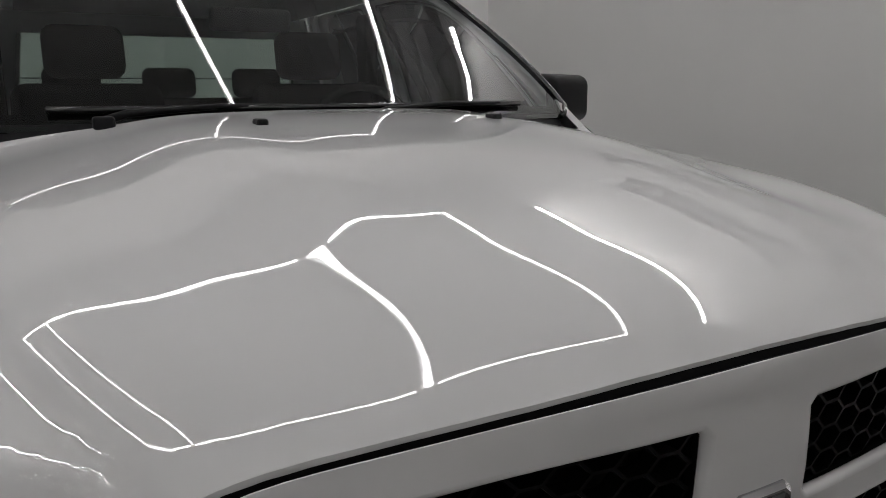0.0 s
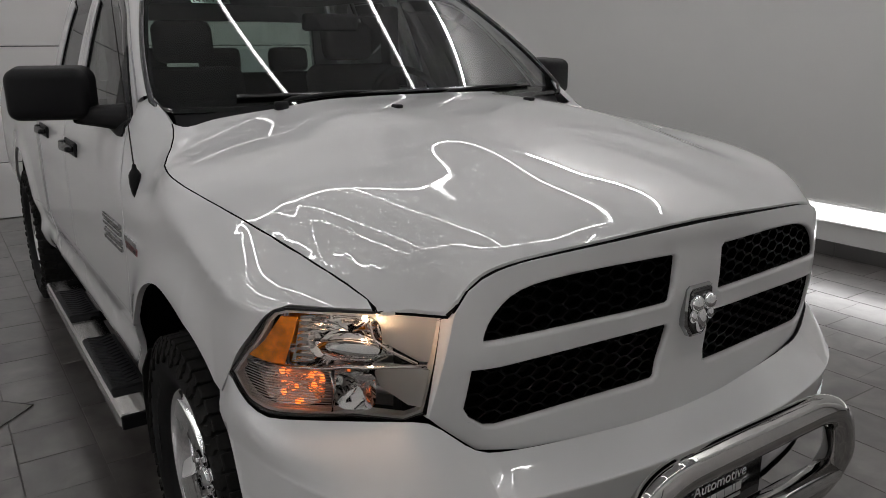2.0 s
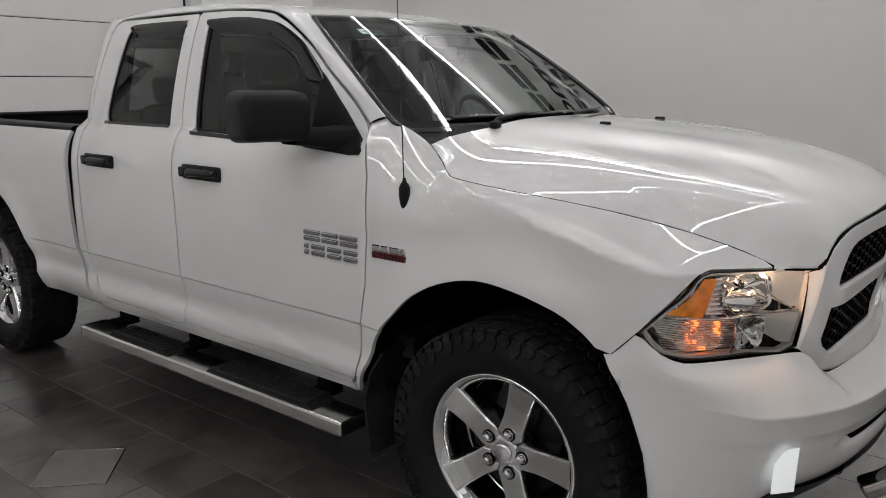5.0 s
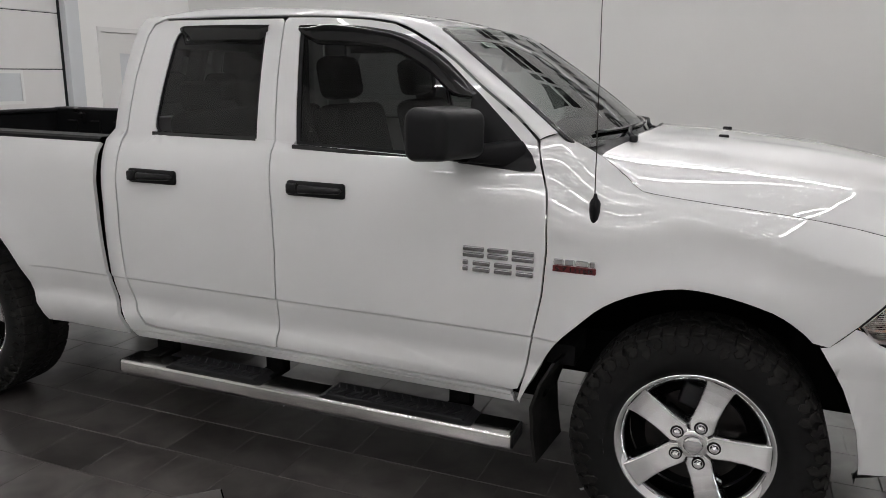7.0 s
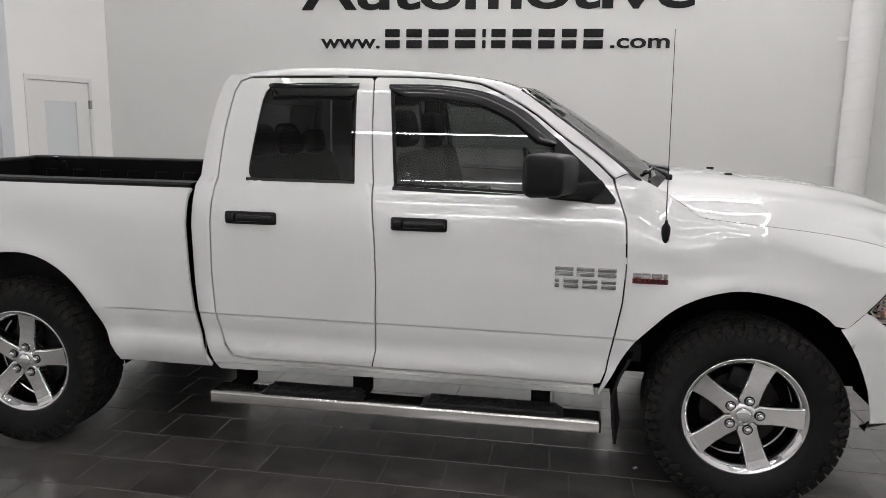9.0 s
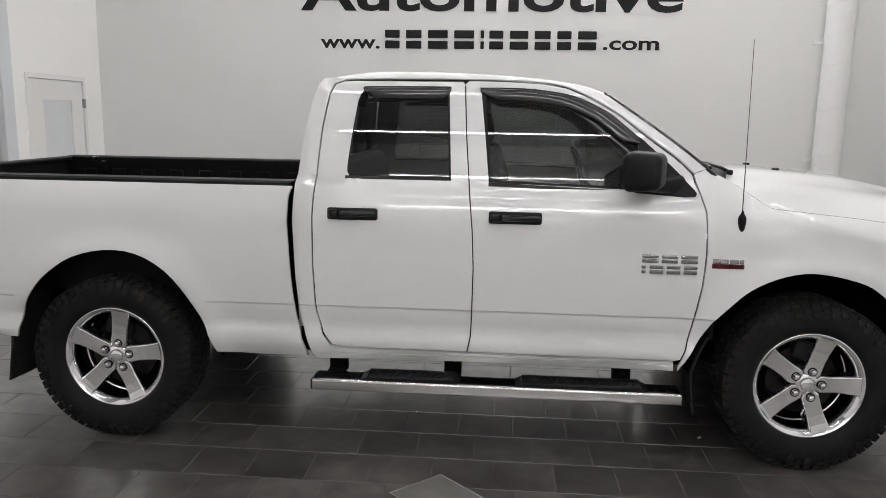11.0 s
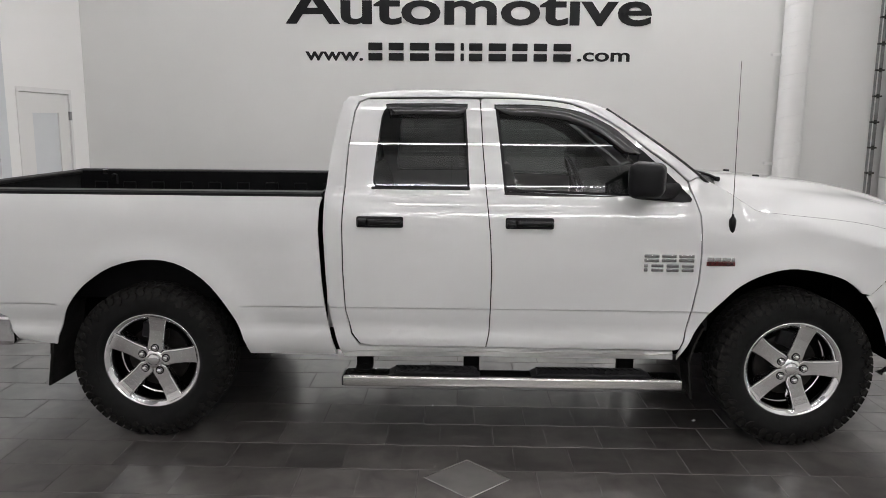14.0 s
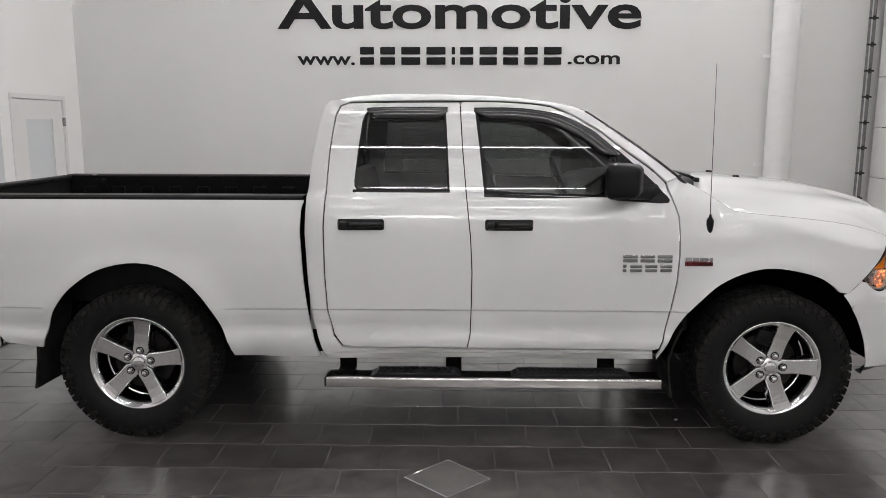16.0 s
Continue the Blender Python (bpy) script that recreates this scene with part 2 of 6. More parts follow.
def sheet(loops, fn, out, step=(0.04, 0.04), cuts=((), ()), lip=0.018, lip_way=None):
    """A curved panel: the flat outline loops (with holes) cut on a grid and laid on the surface fn(u, v), with a lip folded inward all
    round. out: roughly the outward direction. Returns the bmesh and its vertex normals."""
    pts, edges = [], []
    for loop in loops:
        n0, n = len(pts), len(loop)
        pts += [Vector((u, v)) for u, v in loop]
        edges += [(n0 + i, n0 + (i + 1) % n) for i in range(n)]

    def inside(x, y):
        odd = False
        for i, j in edges:
            p, q = pts[i], pts[j]
            if (p.y > y) != (q.y > y) and x < (q.x - p.x) * (y - p.y) / (q.y - p.y) + p.x:
                odd = not odd
        return odd
    co, _, tris = delaunay_2d_cdt(pts, edges, [], 0, 1e-6)[:3]
    bm = bmesh.new()
    vs = [bm.verts.new((p.x, p.y, 0)) for p in co]
    for t in tris:
        c = (co[t[0]] + co[t[1]] + co[t[2]]) / 3
        if inside(c.x, c.y):
            bm.faces.new([vs[i] for i in t])
    for v in [v for v in bm.verts if not v.link_faces]:
        bm.verts.remove(v)
    bmesh.ops.recalc_face_normals(bm, faces=bm.faces)
    lo = [min(v.co[k] for v in bm.verts) for k in (0, 1)]
    hi = [max(v.co[k] for v in bm.verts) for k in (0, 1)]
    for k in (0, 1):
        n = int((hi[k] - lo[k]) / step[k])
        lines = [lo[k] + (hi[k] - lo[k]) * (i + 1) / (n + 1) for i in range(n)] + [c for c in cuts[k] if lo[k] < c < hi[k]]
        for c in lines:
            co, no = [0, 0, 0], [0, 0, 0]
            co[k], no[k] = c, 1
            bmesh.ops.bisect_plane(bm, geom=bm.verts[:] + bm.edges[:] + bm.faces[:], plane_co=co, plane_no=no, dist=1e-5)
    normals, e, out = {}, 0.004, Vector(out)
    rim = [ed for ed in bm.edges if len(ed.link_faces) == 1]
    rim_pairs = [(ed.verts[0], ed.verts[1]) for ed in rim]
    for v in bm.verts:
        u, w = v.co[0], v.co[1]
        du, dw = Vector(fn(u + e, w)) - Vector(fn(u - e, w)), Vector(fn(u, w + e)) - Vector(fn(u, w - e))
        no = du.cross(dw)
        no = no.normalized() if no.length > 1e-12 else out.normalized()
        normals[v] = no if no.dot(out) > 0 else -no
        v.co = fn(u, w)
    bm.normal_update()
    bad = [f for f in bm.faces if f.normal.dot(normals[f.verts[0]]) < 0]
    bmesh.ops.reverse_faces(bm, faces=bad)
    if lip:
        made = {}
        for a, b in rim_pairs:
            for v in (a, b):
                if v not in made:
                    way = Vector(lip_way).normalized() if lip_way else -normals[v]
                    top, low = bm.verts.new(v.co), bm.verts.new(v.co + way * lip)
                    made[v] = (top, low)
            f = bm.faces.new((made[a][0], made[b][0], made[b][1], made[a][1]))
            f.normal_update()
            for v in (*made[a], *made[b]):
                normals[v] = normals.get(v, Vector()) + f.normal
    bm.verts.index_update()
    bm.verts.ensure_lookup_table()
    return bm, [normals[v].normalized() if normals[v].length > 0 else Vector((0, 0, 1)) for v in bm.verts]


def panel(name, loops, fn, out, material, parent, label="", **kw):
    bm, normals = sheet(loops, fn, out, **kw)
    ob = part(name, bm, material, parent, label, smooth=True)
    ob.data.normals_split_custom_set_from_vertices(normals)
    return ob


def grid(rows, close_u=False, close_v=False):
    """A bmesh skin over rows of points."""
    bm = bmesh.new()
    vs = [[bm.verts.new(p) for p in row] for row in rows]
    nu, nv = len(vs), len(vs[0])
    for i in range(nu if close_u else nu - 1):
        for j in range(nv if close_v else nv - 1):
            q = [vs[i][j], vs[(i + 1) % nu][j], vs[(i + 1) % nu][(j + 1) % nv], vs[i][(j + 1) % nv]]
            if len({tuple(round(c, 6) for c in v.co) for v in q}) >= 3:
                bm.faces.new(q)
    bmesh.ops.remove_doubles(bm, verts=bm.verts, dist=1e-5)
    bmesh.ops.recalc_face_normals(bm, faces=bm.faces)
    return bm


def box(x0, x1, y0, y1, z0, z1, bevel=0.0, seg=2):
    bm = bmesh.new()
    bmesh.ops.create_cube(bm, size=1)
    for v in bm.verts:
        v.co = ((x0 + x1) / 2 + v.co.x * (x1 - x0), (y0 + y1) / 2 + v.co.y * (y1 - y0), (z0 + z1) / 2 + v.co.z * (z1 - z0))
    if bevel:
        bmesh.ops.bevel(bm, geom=bm.edges[:], offset=bevel, segments=seg, profile=0.5, affect="EDGES")
    return bm


def lathe(profile, n=48, axis="y", closed=False):
    """profile of (along, radius) turned round an axis through the origin."""
    rows = []
    for a, r in profile:
        row = []
        for k in range(n):
            t = 2 * math.pi * k / n
            c, s = r * math.cos(t), r * math.sin(t)
            row.append((c, a, s) if axis == "y" else (c, s, a) if axis == "z" else (a, c, s))
        rows.append(row)
    return grid(rows, close_u=closed, close_v=True)


def pipe(path, radius, n=12, caps=True):
    """A round bar along points; radius a number or one a point."""
    pts = [Vector(p) for p in path]
    rad = radius if isinstance(radius, (list, tuple)) else [radius] * len(pts)
    rows, side = [], None
    for i, p in enumerate(pts):
        way = (pts[min(i + 1, len(pts) - 1)] - pts[max(i - 1, 0)]).normalized()
        if side is None:
            side = way.orthogonal().normalized()
        side = (side - way * side.dot(way)).normalized()
        up = way.cross(side)
        rows.append([p + rad[i] * (math.cos(2 * math.pi * k / n) * side + math.sin(2 * math.pi * k / n) * up) for k in range(n)])
    bm = grid(rows, close_v=True)
    if caps:
        bmesh.ops.holes_fill(bm, edges=[e for e in bm.edges if len(e.link_faces) == 1], sides=0)
        bmesh.ops.recalc_face_normals(bm, faces=bm.faces)
    return bm


def join(*bms):
    out = bmesh.new()
    for b in bms:
        me = bpy.data.meshes.new("t")
        b.to_mesh(me)
        out.from_mesh(me)
        bpy.data.meshes.remove(me)
        b.free()
    return out


def prism(outline, fn, depth):
    """A flat outline on fn(u, v, h), raised from h = 0 to depth, with a slightly smaller top."""
    bm = bmesh.new()
    n = len(outline)
    cu, cv = sum(p[0] for p in outline) / n, sum(p[1] for p in outline) / n
    low = [bm.verts.new(fn(u, v, 0)) for u, v in outline]
    mid = [bm.verts.new(fn(u, v, depth * 0.75)) for u, v in outline]
    top = [bm.verts.new(fn(cu + (u - cu) * 0.9, cv + (v - cv) * 0.9, depth)) for u, v in outline]
    for a, b in ((low, mid), (mid, top)):
        for i in range(n):
            bm.faces.new((a[i], a[(i + 1) % n], b[(i + 1) % n], b[i]))
    bm.faces.new(top)
    bmesh.ops.recalc_face_normals(bm, faces=bm.faces)
    return bm


def words(name, text, size, m, material, parent=None, label="", depth=0.0, bold=0.0, width=None):
    """Writing as a mesh, its foot at the pose m, facing +z of that pose. width: stretched to that length."""
    cu = bpy.data.curves.new(name, "FONT")
    cu.body, cu.size, cu.extrude, cu.offset, cu.resolution_u = text, size, depth, bold, 4
    tmp = bpy.data.objects.new(name, cu)
    scene.collection.objects.link(tmp)
    bpy.context.view_layer.update()
    me = bpy.data.meshes.new_from_object(tmp.evaluated_get(bpy.context.evaluated_depsgraph_get()))
    bpy.data.objects.remove(tmp)
    me.materials.clear()
    me.materials.append(material)
    if width:
        xs = [v.co.x for v in me.vertices]
        k, x0 = width / (max(xs) - min(xs)), min(xs)
        for v in me.vertices:
            v.co.x = (v.co.x - x0) * k
    ob = new(name)
    ob.parent = parent
    ob.matrix_basis = m
    if label:
        ob["label"] = label
    # one part a letter: islands that lie over one another go together
    bm = bmesh.new()
    bm.from_mesh(me)
    bpy.data.meshes.remove(me)
    seen, islands = set(), []
    for v in bm.verts:
        if v in seen:
            continue
        stack, got = [v], []
        seen.add(v)
        while stack:
            a = stack.pop()
            got.append(a)
            for e in a.link_edges:
                o = e.other_vert(a)
                if o not in seen:
                    seen.add(o)
                    stack.append(o)
        islands.append([min(a.co.x for a in got), max(a.co.x for a in got), set(f for a in got for f in a.link_faces)])
    islands.sort(key=lambda i: i[0])
    groups = []
    for lo, hi, faces in islands:
        if groups and lo < groups[-1][1] - 0.5 * (hi - lo):
            groups[-1][1] = max(groups[-1][1], hi)
            groups[-1][2] |= faces
        else:
            groups.append([lo, hi, faces])
    for lo, hi, faces in groups:
        one, vmap = bmesh.new(), {}
        for f in faces:
            for v in f.verts:
                if v not in vmap:
                    vmap[v] = one.verts.new(v.co)
            one.faces.new([vmap[v] for v in f.verts])
        part("letter", one, material, ob)
    bm.free()
    return ob

# ---- the room ----
WALL_Y, LEFT_X, RIGHT_X, FRONT_Y, CEIL_Z = 4.36, -6.45, 3.12, -8.2, 5.9


def room():
    back = part("wall_north", box(LEFT_X - 0.2, RIGHT_X + 0.2, WALL_Y, WALL_Y + 0.2, 0, CEIL_Z), WALL)
    tagged(back, "white painted wall with a large dark sign", "wall", kind="structure")
    d0, d1, dz = 2.93, 3.96, 2.05
    # west wall takes the paler white that carries its added brightness
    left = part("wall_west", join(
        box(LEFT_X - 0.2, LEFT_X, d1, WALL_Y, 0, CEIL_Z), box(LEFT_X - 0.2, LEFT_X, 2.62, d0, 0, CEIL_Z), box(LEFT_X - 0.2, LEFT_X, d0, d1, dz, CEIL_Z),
        box(LEFT_X - 0.2, LEFT_X, -3.0, 2.62, 3.4, CEIL_Z), box(LEFT_X - 0.2, LEFT_X, FRONT_Y, -3.0, 0, CEIL_Z)), WALLLEFTLIT)
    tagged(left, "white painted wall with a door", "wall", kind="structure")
    right = part("wall_east", join(box(RIGHT_X, RIGHT_X + 0.2, FRONT_Y, -0.5, 0, CEIL_Z), box(RIGHT_X, RIGHT_X + 0.2, -0.5, WALL_Y, 3.6, CEIL_Z),
                                   box(RIGHT_X, RIGHT_X + 0.2, 4.22, WALL_Y, 0, 3.6)), WALL)
    tagged(right, "white painted wall", "wall", kind="structure")
    front = part("wall_south", box(LEFT_X - 0.2, RIGHT_X + 0.2, FRONT_Y - 0.2, FRONT_Y, 0, CEIL_Z), WALL)
    tagged(front, "white painted wall", "wall", kind="structure")
    deck = [box(LEFT_X - 0.2, RIGHT_X + 0.2, FRONT_Y - 0.2, WALL_Y + 0.2, CEIL_Z, CEIL_Z + 0.1)]
    y = FRONT_Y + 0.1
    while y < WALL_Y - 0.1:
        deck.append(box(LEFT_X, RIGHT_X, y, y + 0.025, CEIL_Z - 0.03, CEIL_Z))
        y += 0.3
    tagged(part("ceiling", join(*deck), CEIL), "dark ribbed metal roof deck", "ceiling", kind="structure")
    bb = thing("baseboard", "dark tile skirting along the wall foot", "baseboard")
    bb["kind"] = "structure"
    x = LEFT_X
    while x < RIGHT_X - 0.01:
        part("skirting_tile", box(x + 0.002, min(x + 0.598, RIGHT_X), WALL_Y - 0.014, WALL_Y, 0, 0.115, 0.002, 1), BASE, bb)
        x += 0.6

    # low glowing strip in an aluminium channel
    strip = thing("light_strip", "white glowing light strip low along the wall", "light strip", at=(0, WALL_Y, 0))
    part("channel", box(LEFT_X + 0.3, 1.7, -0.03, 0, 0.265, 0.43, 0.004, 1), DUCTPAINT, strip)
    part("diffuser", box(LEFT_X + 0.32, 1.68, -0.036, -0.026, 0.285, 0.41), STRIPGLOW, strip, "white glowing diffuser")

    # the personnel door
    door = thing("door_1", "white door with a frosted glass panel, closed", "door", at=(LEFT_X, d0, 0))
    door["kind"] = "structure"
    w = d1 - d0
    gy0, gy1, gz0, gz1 = 0.26, 0.80, 0.35, 1.83
    leaf = join(box(-0.06, -0.012, 0.006, gy0, 0.01, dz - 0.006), box(-0.06, -0.012, gy1, w - 0.006, 0.01, dz - 0.006),
                box(-0.06, -0.012, gy0, gy1, gz1, dz - 0.006), box(-0.06, -0.012, gy0, gy1, 0.01, gz0))
    part("door_leaf", leaf, DOORPAINT, door)
    part("glass_panel", box(-0.05, -0.025, gy0, gy1, gz0, gz1), FROST, door, "frosted bluish glass")
    for z in (0.25, 1.75):
        part("hinge", box(-0.014, 0.012, w - 0.012, w + 0.03, z, z + 0.1, 0.003, 1), ALU, door)
    part("door_frame", join(box(-0.1, 0.006, -0.05, -0.001, 0, dz + 0.05), box(-0.1, 0.006, w + 0.001, w + 0.05, 0, dz + 0.05), box(-0.1, 0.006, -0.001, w + 0.001, dz + 0.001, dz + 0.05)),
         DOORPAINT, door)


def sectional_door(name, x, inward, y0, y1, top, label, pane):
    """An overhead door of stacked sections in the plane x, with tracks at y1."""
    d = thing(name, label, "garage door", at=(x, y0, 0))
    d["kind"] = "structure"
    n = int(round(top / 0.6))
    h = top / n
    for k in range(n):
        bm = box(-0.03, 0.012, 0.02, y1 - y0 - 0.02, k * h + 0.004, (k + 1) * h - 0.004, 0.006, 1)
        for v in bm.verts:
            v.co.x *= inward
        part("section", bm, PANELPAINT, d)
    for c, z in ((pane[0] - y0, pane[1]),):
        f = join(box(0.010, 0.024, c - 0.33, c + 0.33, z, z + 0.03), box(0.010, 0.024, c - 0.33, c + 0.33, z + 0.29, z + 0.32),
                 box(0.010, 0.024, c - 0.33, c - 0.30, z + 0.03, z + 0.29), box(0.010, 0.024, c + 0.30, c + 0.33, z + 0.03, z + 0.29))
        for v in f.verts:
            v.co.x *= inward
        win = part("window", f, DUCTPAINT, d)
        g = box(0.010, 0.016, c - 0.30, c + 0.30, z + 0.03, z + 0.29)
        for v in g.verts:
            v.co.x *= inward
        part("pane", g, FROST, win, "pale frosted pane")
    return d


def south_door():
    d = thing("door_4", "white sectional overhead door, closed", "garage door", at=(0, FRONT_Y, 0))
    d["kind"] = "structure"
    for x0, x1 in ((-5.2, -1.4), (-0.9, 2.6)):
        for k in range(6):
            part("section", box(x0, x1, 0.0, 0.035, k * 0.53 + 0.006, (k + 1) * 0.53 - 0.006, 0.006, 1), PANELPAINT, d)


def door_track(x, y, inward, top):
    t = thing("door_track", "galvanised steel door track with rollers", "door track", at=(x, y, 0))
    ch = join(box(0.02, 0.032, -0.055, -0.045, 0, top), box(0.078, 0.09, -0.055, -0.045, 0, top), box(0.02, 0.03, -0.045, 0.005, 0, top), box(0.08, 0.09, -0.045, -0.02, 0, top), box(-0.0, 0.02, -0.01, 0.005, 0, top))
    for v in ch.verts:
        v.co.x *= inward
    part("channel", ch, ALU, t)
    z = 0.3
    while z < top - 0.1:
        b = join(box(0.0, 0.1, -0.07, -0.03, z, z + 0.02, 0.003, 1), box(0.04, 0.07, -0.085, -0.065, z - 0.015, z + 0.035, 0.004, 1))
        for v in b.verts:
            v.co.x *= inward
        part("bracket", b, DARKMETAL, t)
        z += 0.3
    return t


def duct():
    d = thing("spiral_duct", "white spiral-seamed round duct with a wall strap", "duct", at=(2.08, WALL_Y - 0.19, 0))
    part("tube", lathe([(0, 0.15), (CEIL_Z, 0.15)], 40, "z"), DUCTPAINT, d, smooth=True)
    path = []
    turns = CEIL_Z / 0.16
    for k in range(int(turns * 28)):
        a = 2 * math.pi * k / 28
        path.append((0.1512 * math.cos(a), 0.1512 * math.sin(a), 0.16 * k / 28))
    part("seam", pipe(path, 0.004, 4, False), DUCTPAINT, d)
    for z in (1.30, 2.57):
        part("strap", join(lathe([(z, 0.1515), (z, 0.157), (z + 0.022, 0.157), (z + 0.022, 0.1515)], 40, "z"), box(-0.27, -0.16, -0.012, 0.012, z - 0.006, z + 0.03, 0.003, 1)), DUCTPAINT, d)


def stacked_bars(x0, x1, z0, z1, parent):
    """Two plain bars, one over the other, of a letter's size."""
    gap = 0.075 * (z1 - z0)
    m = (z0 + z1) / 2
    part("letter_block", join(box(x0, x1, -0.02, 0, z0, m - gap, 0.01, 2), box(x0, x1, -0.02, 0, m + gap, z1, 0.01, 2)), INK, parent)


def sign():
    s = thing("wall_sign", "large dark grey dealership lettering on the wall", "sign", at=(0, WALL_Y, 0))
    up = Matrix(((1, 0, 0, 0), (0, 0, -1, 0), (0, 1, 0, 0), (0, 0, 0, 1)))
    words("word", "Automotive", 0.56, Matrix.Translation((-3.95, -0.004, 2.93)) @ up, INK, s, "dark grey word", depth=0.006, bold=0.012, width=4.38)
    # name above and web address below, as plain blocks of their size
    x = -3.2
    for w in (0.50, 0.50, 0.62, 0.62, 0.16, 0.50):
        stacked_bars(x, x + w, 3.65, 4.12, s)
        x += w + 0.09
    words("word", "www.", 0.215, Matrix.Translation((-3.72, -0.004, 2.495)) @ up, INK, s, "dark grey word", depth=0.006, bold=0.004, width=0.70)
    x = -2.98
    for w in (0.22, 0.23, 0.28, 0.28, 0.075, 0.21, 0.26, 0.23, 0.21, 0.26):
        stacked_bars(x + 0.024, x + w - 0.024 if w > 0.1 else x + w - 0.01, 2.495, 2.705, s)
        x += w + 0.026
    words("word", ".com", 0.215, Matrix.Translation((-0.44, -0.004, 2.505)) @ up, INK, s, "dark grey word", depth=0.006, bold=0.004, width=0.63)


def ceiling_light(name, path, label, material=TUBEGLOW):
    t = thing(name, label, "ceiling light", "ceiling tubes")
    part("diffuser", pipe(path, 0.021, 8), material, t, "white glowing tube")
    for a, b in zip(path, path[1:]):
        a, b = Vector(a), Vector(b)
        w = (b - a).normalized().cross(Vector((0, 0, 1))) * 0.035
        rows = [[p - w + Vector((0, 0, 0.022)), p - w + Vector((0, 0, 0.07)), p + w + Vector((0, 0, 0.07)), p + w + Vector((0, 0, 0.022))] for p in (a, b)]
        part("housing", grid(rows, close_v=True), DUCTPAINT, t, "white metal housing")
        m = (Vector(a) + Vector(b)) / 2
        part("hanger", pipe([m + Vector((0, 0, 0.07)), (m.x, m.y, CEIL_Z - 0.03)], 0.006, 6), ALU, t)


def lights():
    z, x0, x1 = 5.5, -3.88, 1.95
    for y, m in ((2.69, TUBEGLOW), (0.40, TUBEGLOW), (-2.9, TUBEGLOW), (-4.1, TUBEGLOW), (-6.6, TUBEBRIGHT)):
        ceiling_light("ceiling_light", [(x0 + (x1 - x0) * k / 4, y, z) for k in range(5)], "white glowing tube light under the roof", m)
    for x in (x0, x1):
        for a, b in ((2.63, 0.46), (0.34, -2.84), (-2.96, -4.04)):
            ceiling_light("ceiling_light", [(x, a, z), (x, (a + b) / 2, z), (x, b, z)], "white glowing tube light across the bay")
    ceiling_light("ceiling_light", [(x0 + (x1 - x0) * k / 4, 4.15, z) for k in range(5)], "white glowing tube light along the wall", TUBECOVE)
    ceiling_light("ceiling_light", [(-3.2, -7.75, 3.7), (-0.7, -7.75, 3.7), (1.9, -7.75, 3.7)], "white glowing tube light along the wall", TUBEBRIGHT)


room()
south_door()
sectional_door("door_2", LEFT_X - 0.05, 1, -2.9, 2.45, 3.3, "white sectional overhead door with a small pane", (1.62, 1.32))
part("door_post", box(LEFT_X - 0.03, LEFT_X + 0.05, 2.45, 2.62, 0, 3.4, 0.004, 1), FROST)["label"] = "pale blue-grey post beside the overhead door"
tagged(bpy.data.objects["door_post"], category="post", kind="structure")
sectional_door("door_3", RIGHT_X + 0.05, -1, -0.4, 4.12, 3.5, "white sectional overhead door with a small pane", (3.42, 1.30))
door_track(RIGHT_X, 4.20, -1, 3.5)
duct()
sign()
lights()

# ---- the pickup: surfaces ----
LOW = pchip([(0.40, 0.880), (0.46, 0.908), (0.50, 0.932), (0.545, 0.951), (0.58, 0.9575), (0.605, 0.953), (0.63, 0.946), (0.655, 0.9450), (0.68, 0.950), (0.71, 0.959), (0.74, 0.967), (0.765, 0.9705), (0.9, 0.974), (1.0, 0.975), (1.08, 0.972), (1.2, 0.972)])
GLASSY = pchip([(1.36, 0.897), (1.42, 0.886), (1.5, 0.868), (1.64, 0.828), (1.8, 0.772), (1.86, 0.747), (1.91, 0.722)])
FENDER_TURN = pchip([(-0.4, 1.19), (0.0, 1.19), (0.15, 1.182), (0.3, 1.147), (0.4, 1.126), (0.5, 1.111), (0.6, 1.102), (0.8, 1.10)])
SEAM_Y = pchip([(-5, 0.892), (-0.72, 0.892), (-0.62, 0.872), (-0.55, 0.846), (-0.50, 0.852), (-0.44, 0.840), (-0.40, 0.812), (-0.30, 0.868), (-0.24, 0.902), (-0.15, 0.9187), (-0.1, 0.9215), (-0.05, 0.9209), (0, 0.9180), (0.06, 0.9124), (0.12, 0.9052), (0.18, 0.8969), (0.24, 0.8876), (0.3, 0.8773), (0.36, 0.8658), (0.42, 0.8526), (0.48, 0.8376), (0.54, 0.8203), (0.6, 0.8008), (0.65, 0.7828), (0.69, 0.7674), (0.728, 0.7521), (0.78, 0.70), (0.829, 0.640), (0.86, 0.60), (0.95, 0.58)])
SEAM_Z = pchip([(-5, 1.42), (-0.72, 1.42), (-0.62, 1.465), (-0.55, 1.488), (-0.50, 1.466), (-0.44, 1.436), (-0.40, 1.414), (-0.30, 1.348), (-0.24, 1.308), (-0.15, 1.2984), (-0.1, 1.2935), (-0.05, 1.2887), (0, 1.2840), (0.06, 1.2782), (0.12, 1.2721), (0.18, 1.2655), (0.24, 1.2581), (0.3, 1.2497), (0.36, 1.2400), (0.42, 1.2286), (0.48, 1.2152), (0.54, 1.1993), (0.6, 1.1807), (0.65, 1.1628), (0.69, 1.1466), (0.728, 1.1297), (0.829, 1.122), (0.86, 1.15), (0.95, 1.18)])
CREASE = 0.762


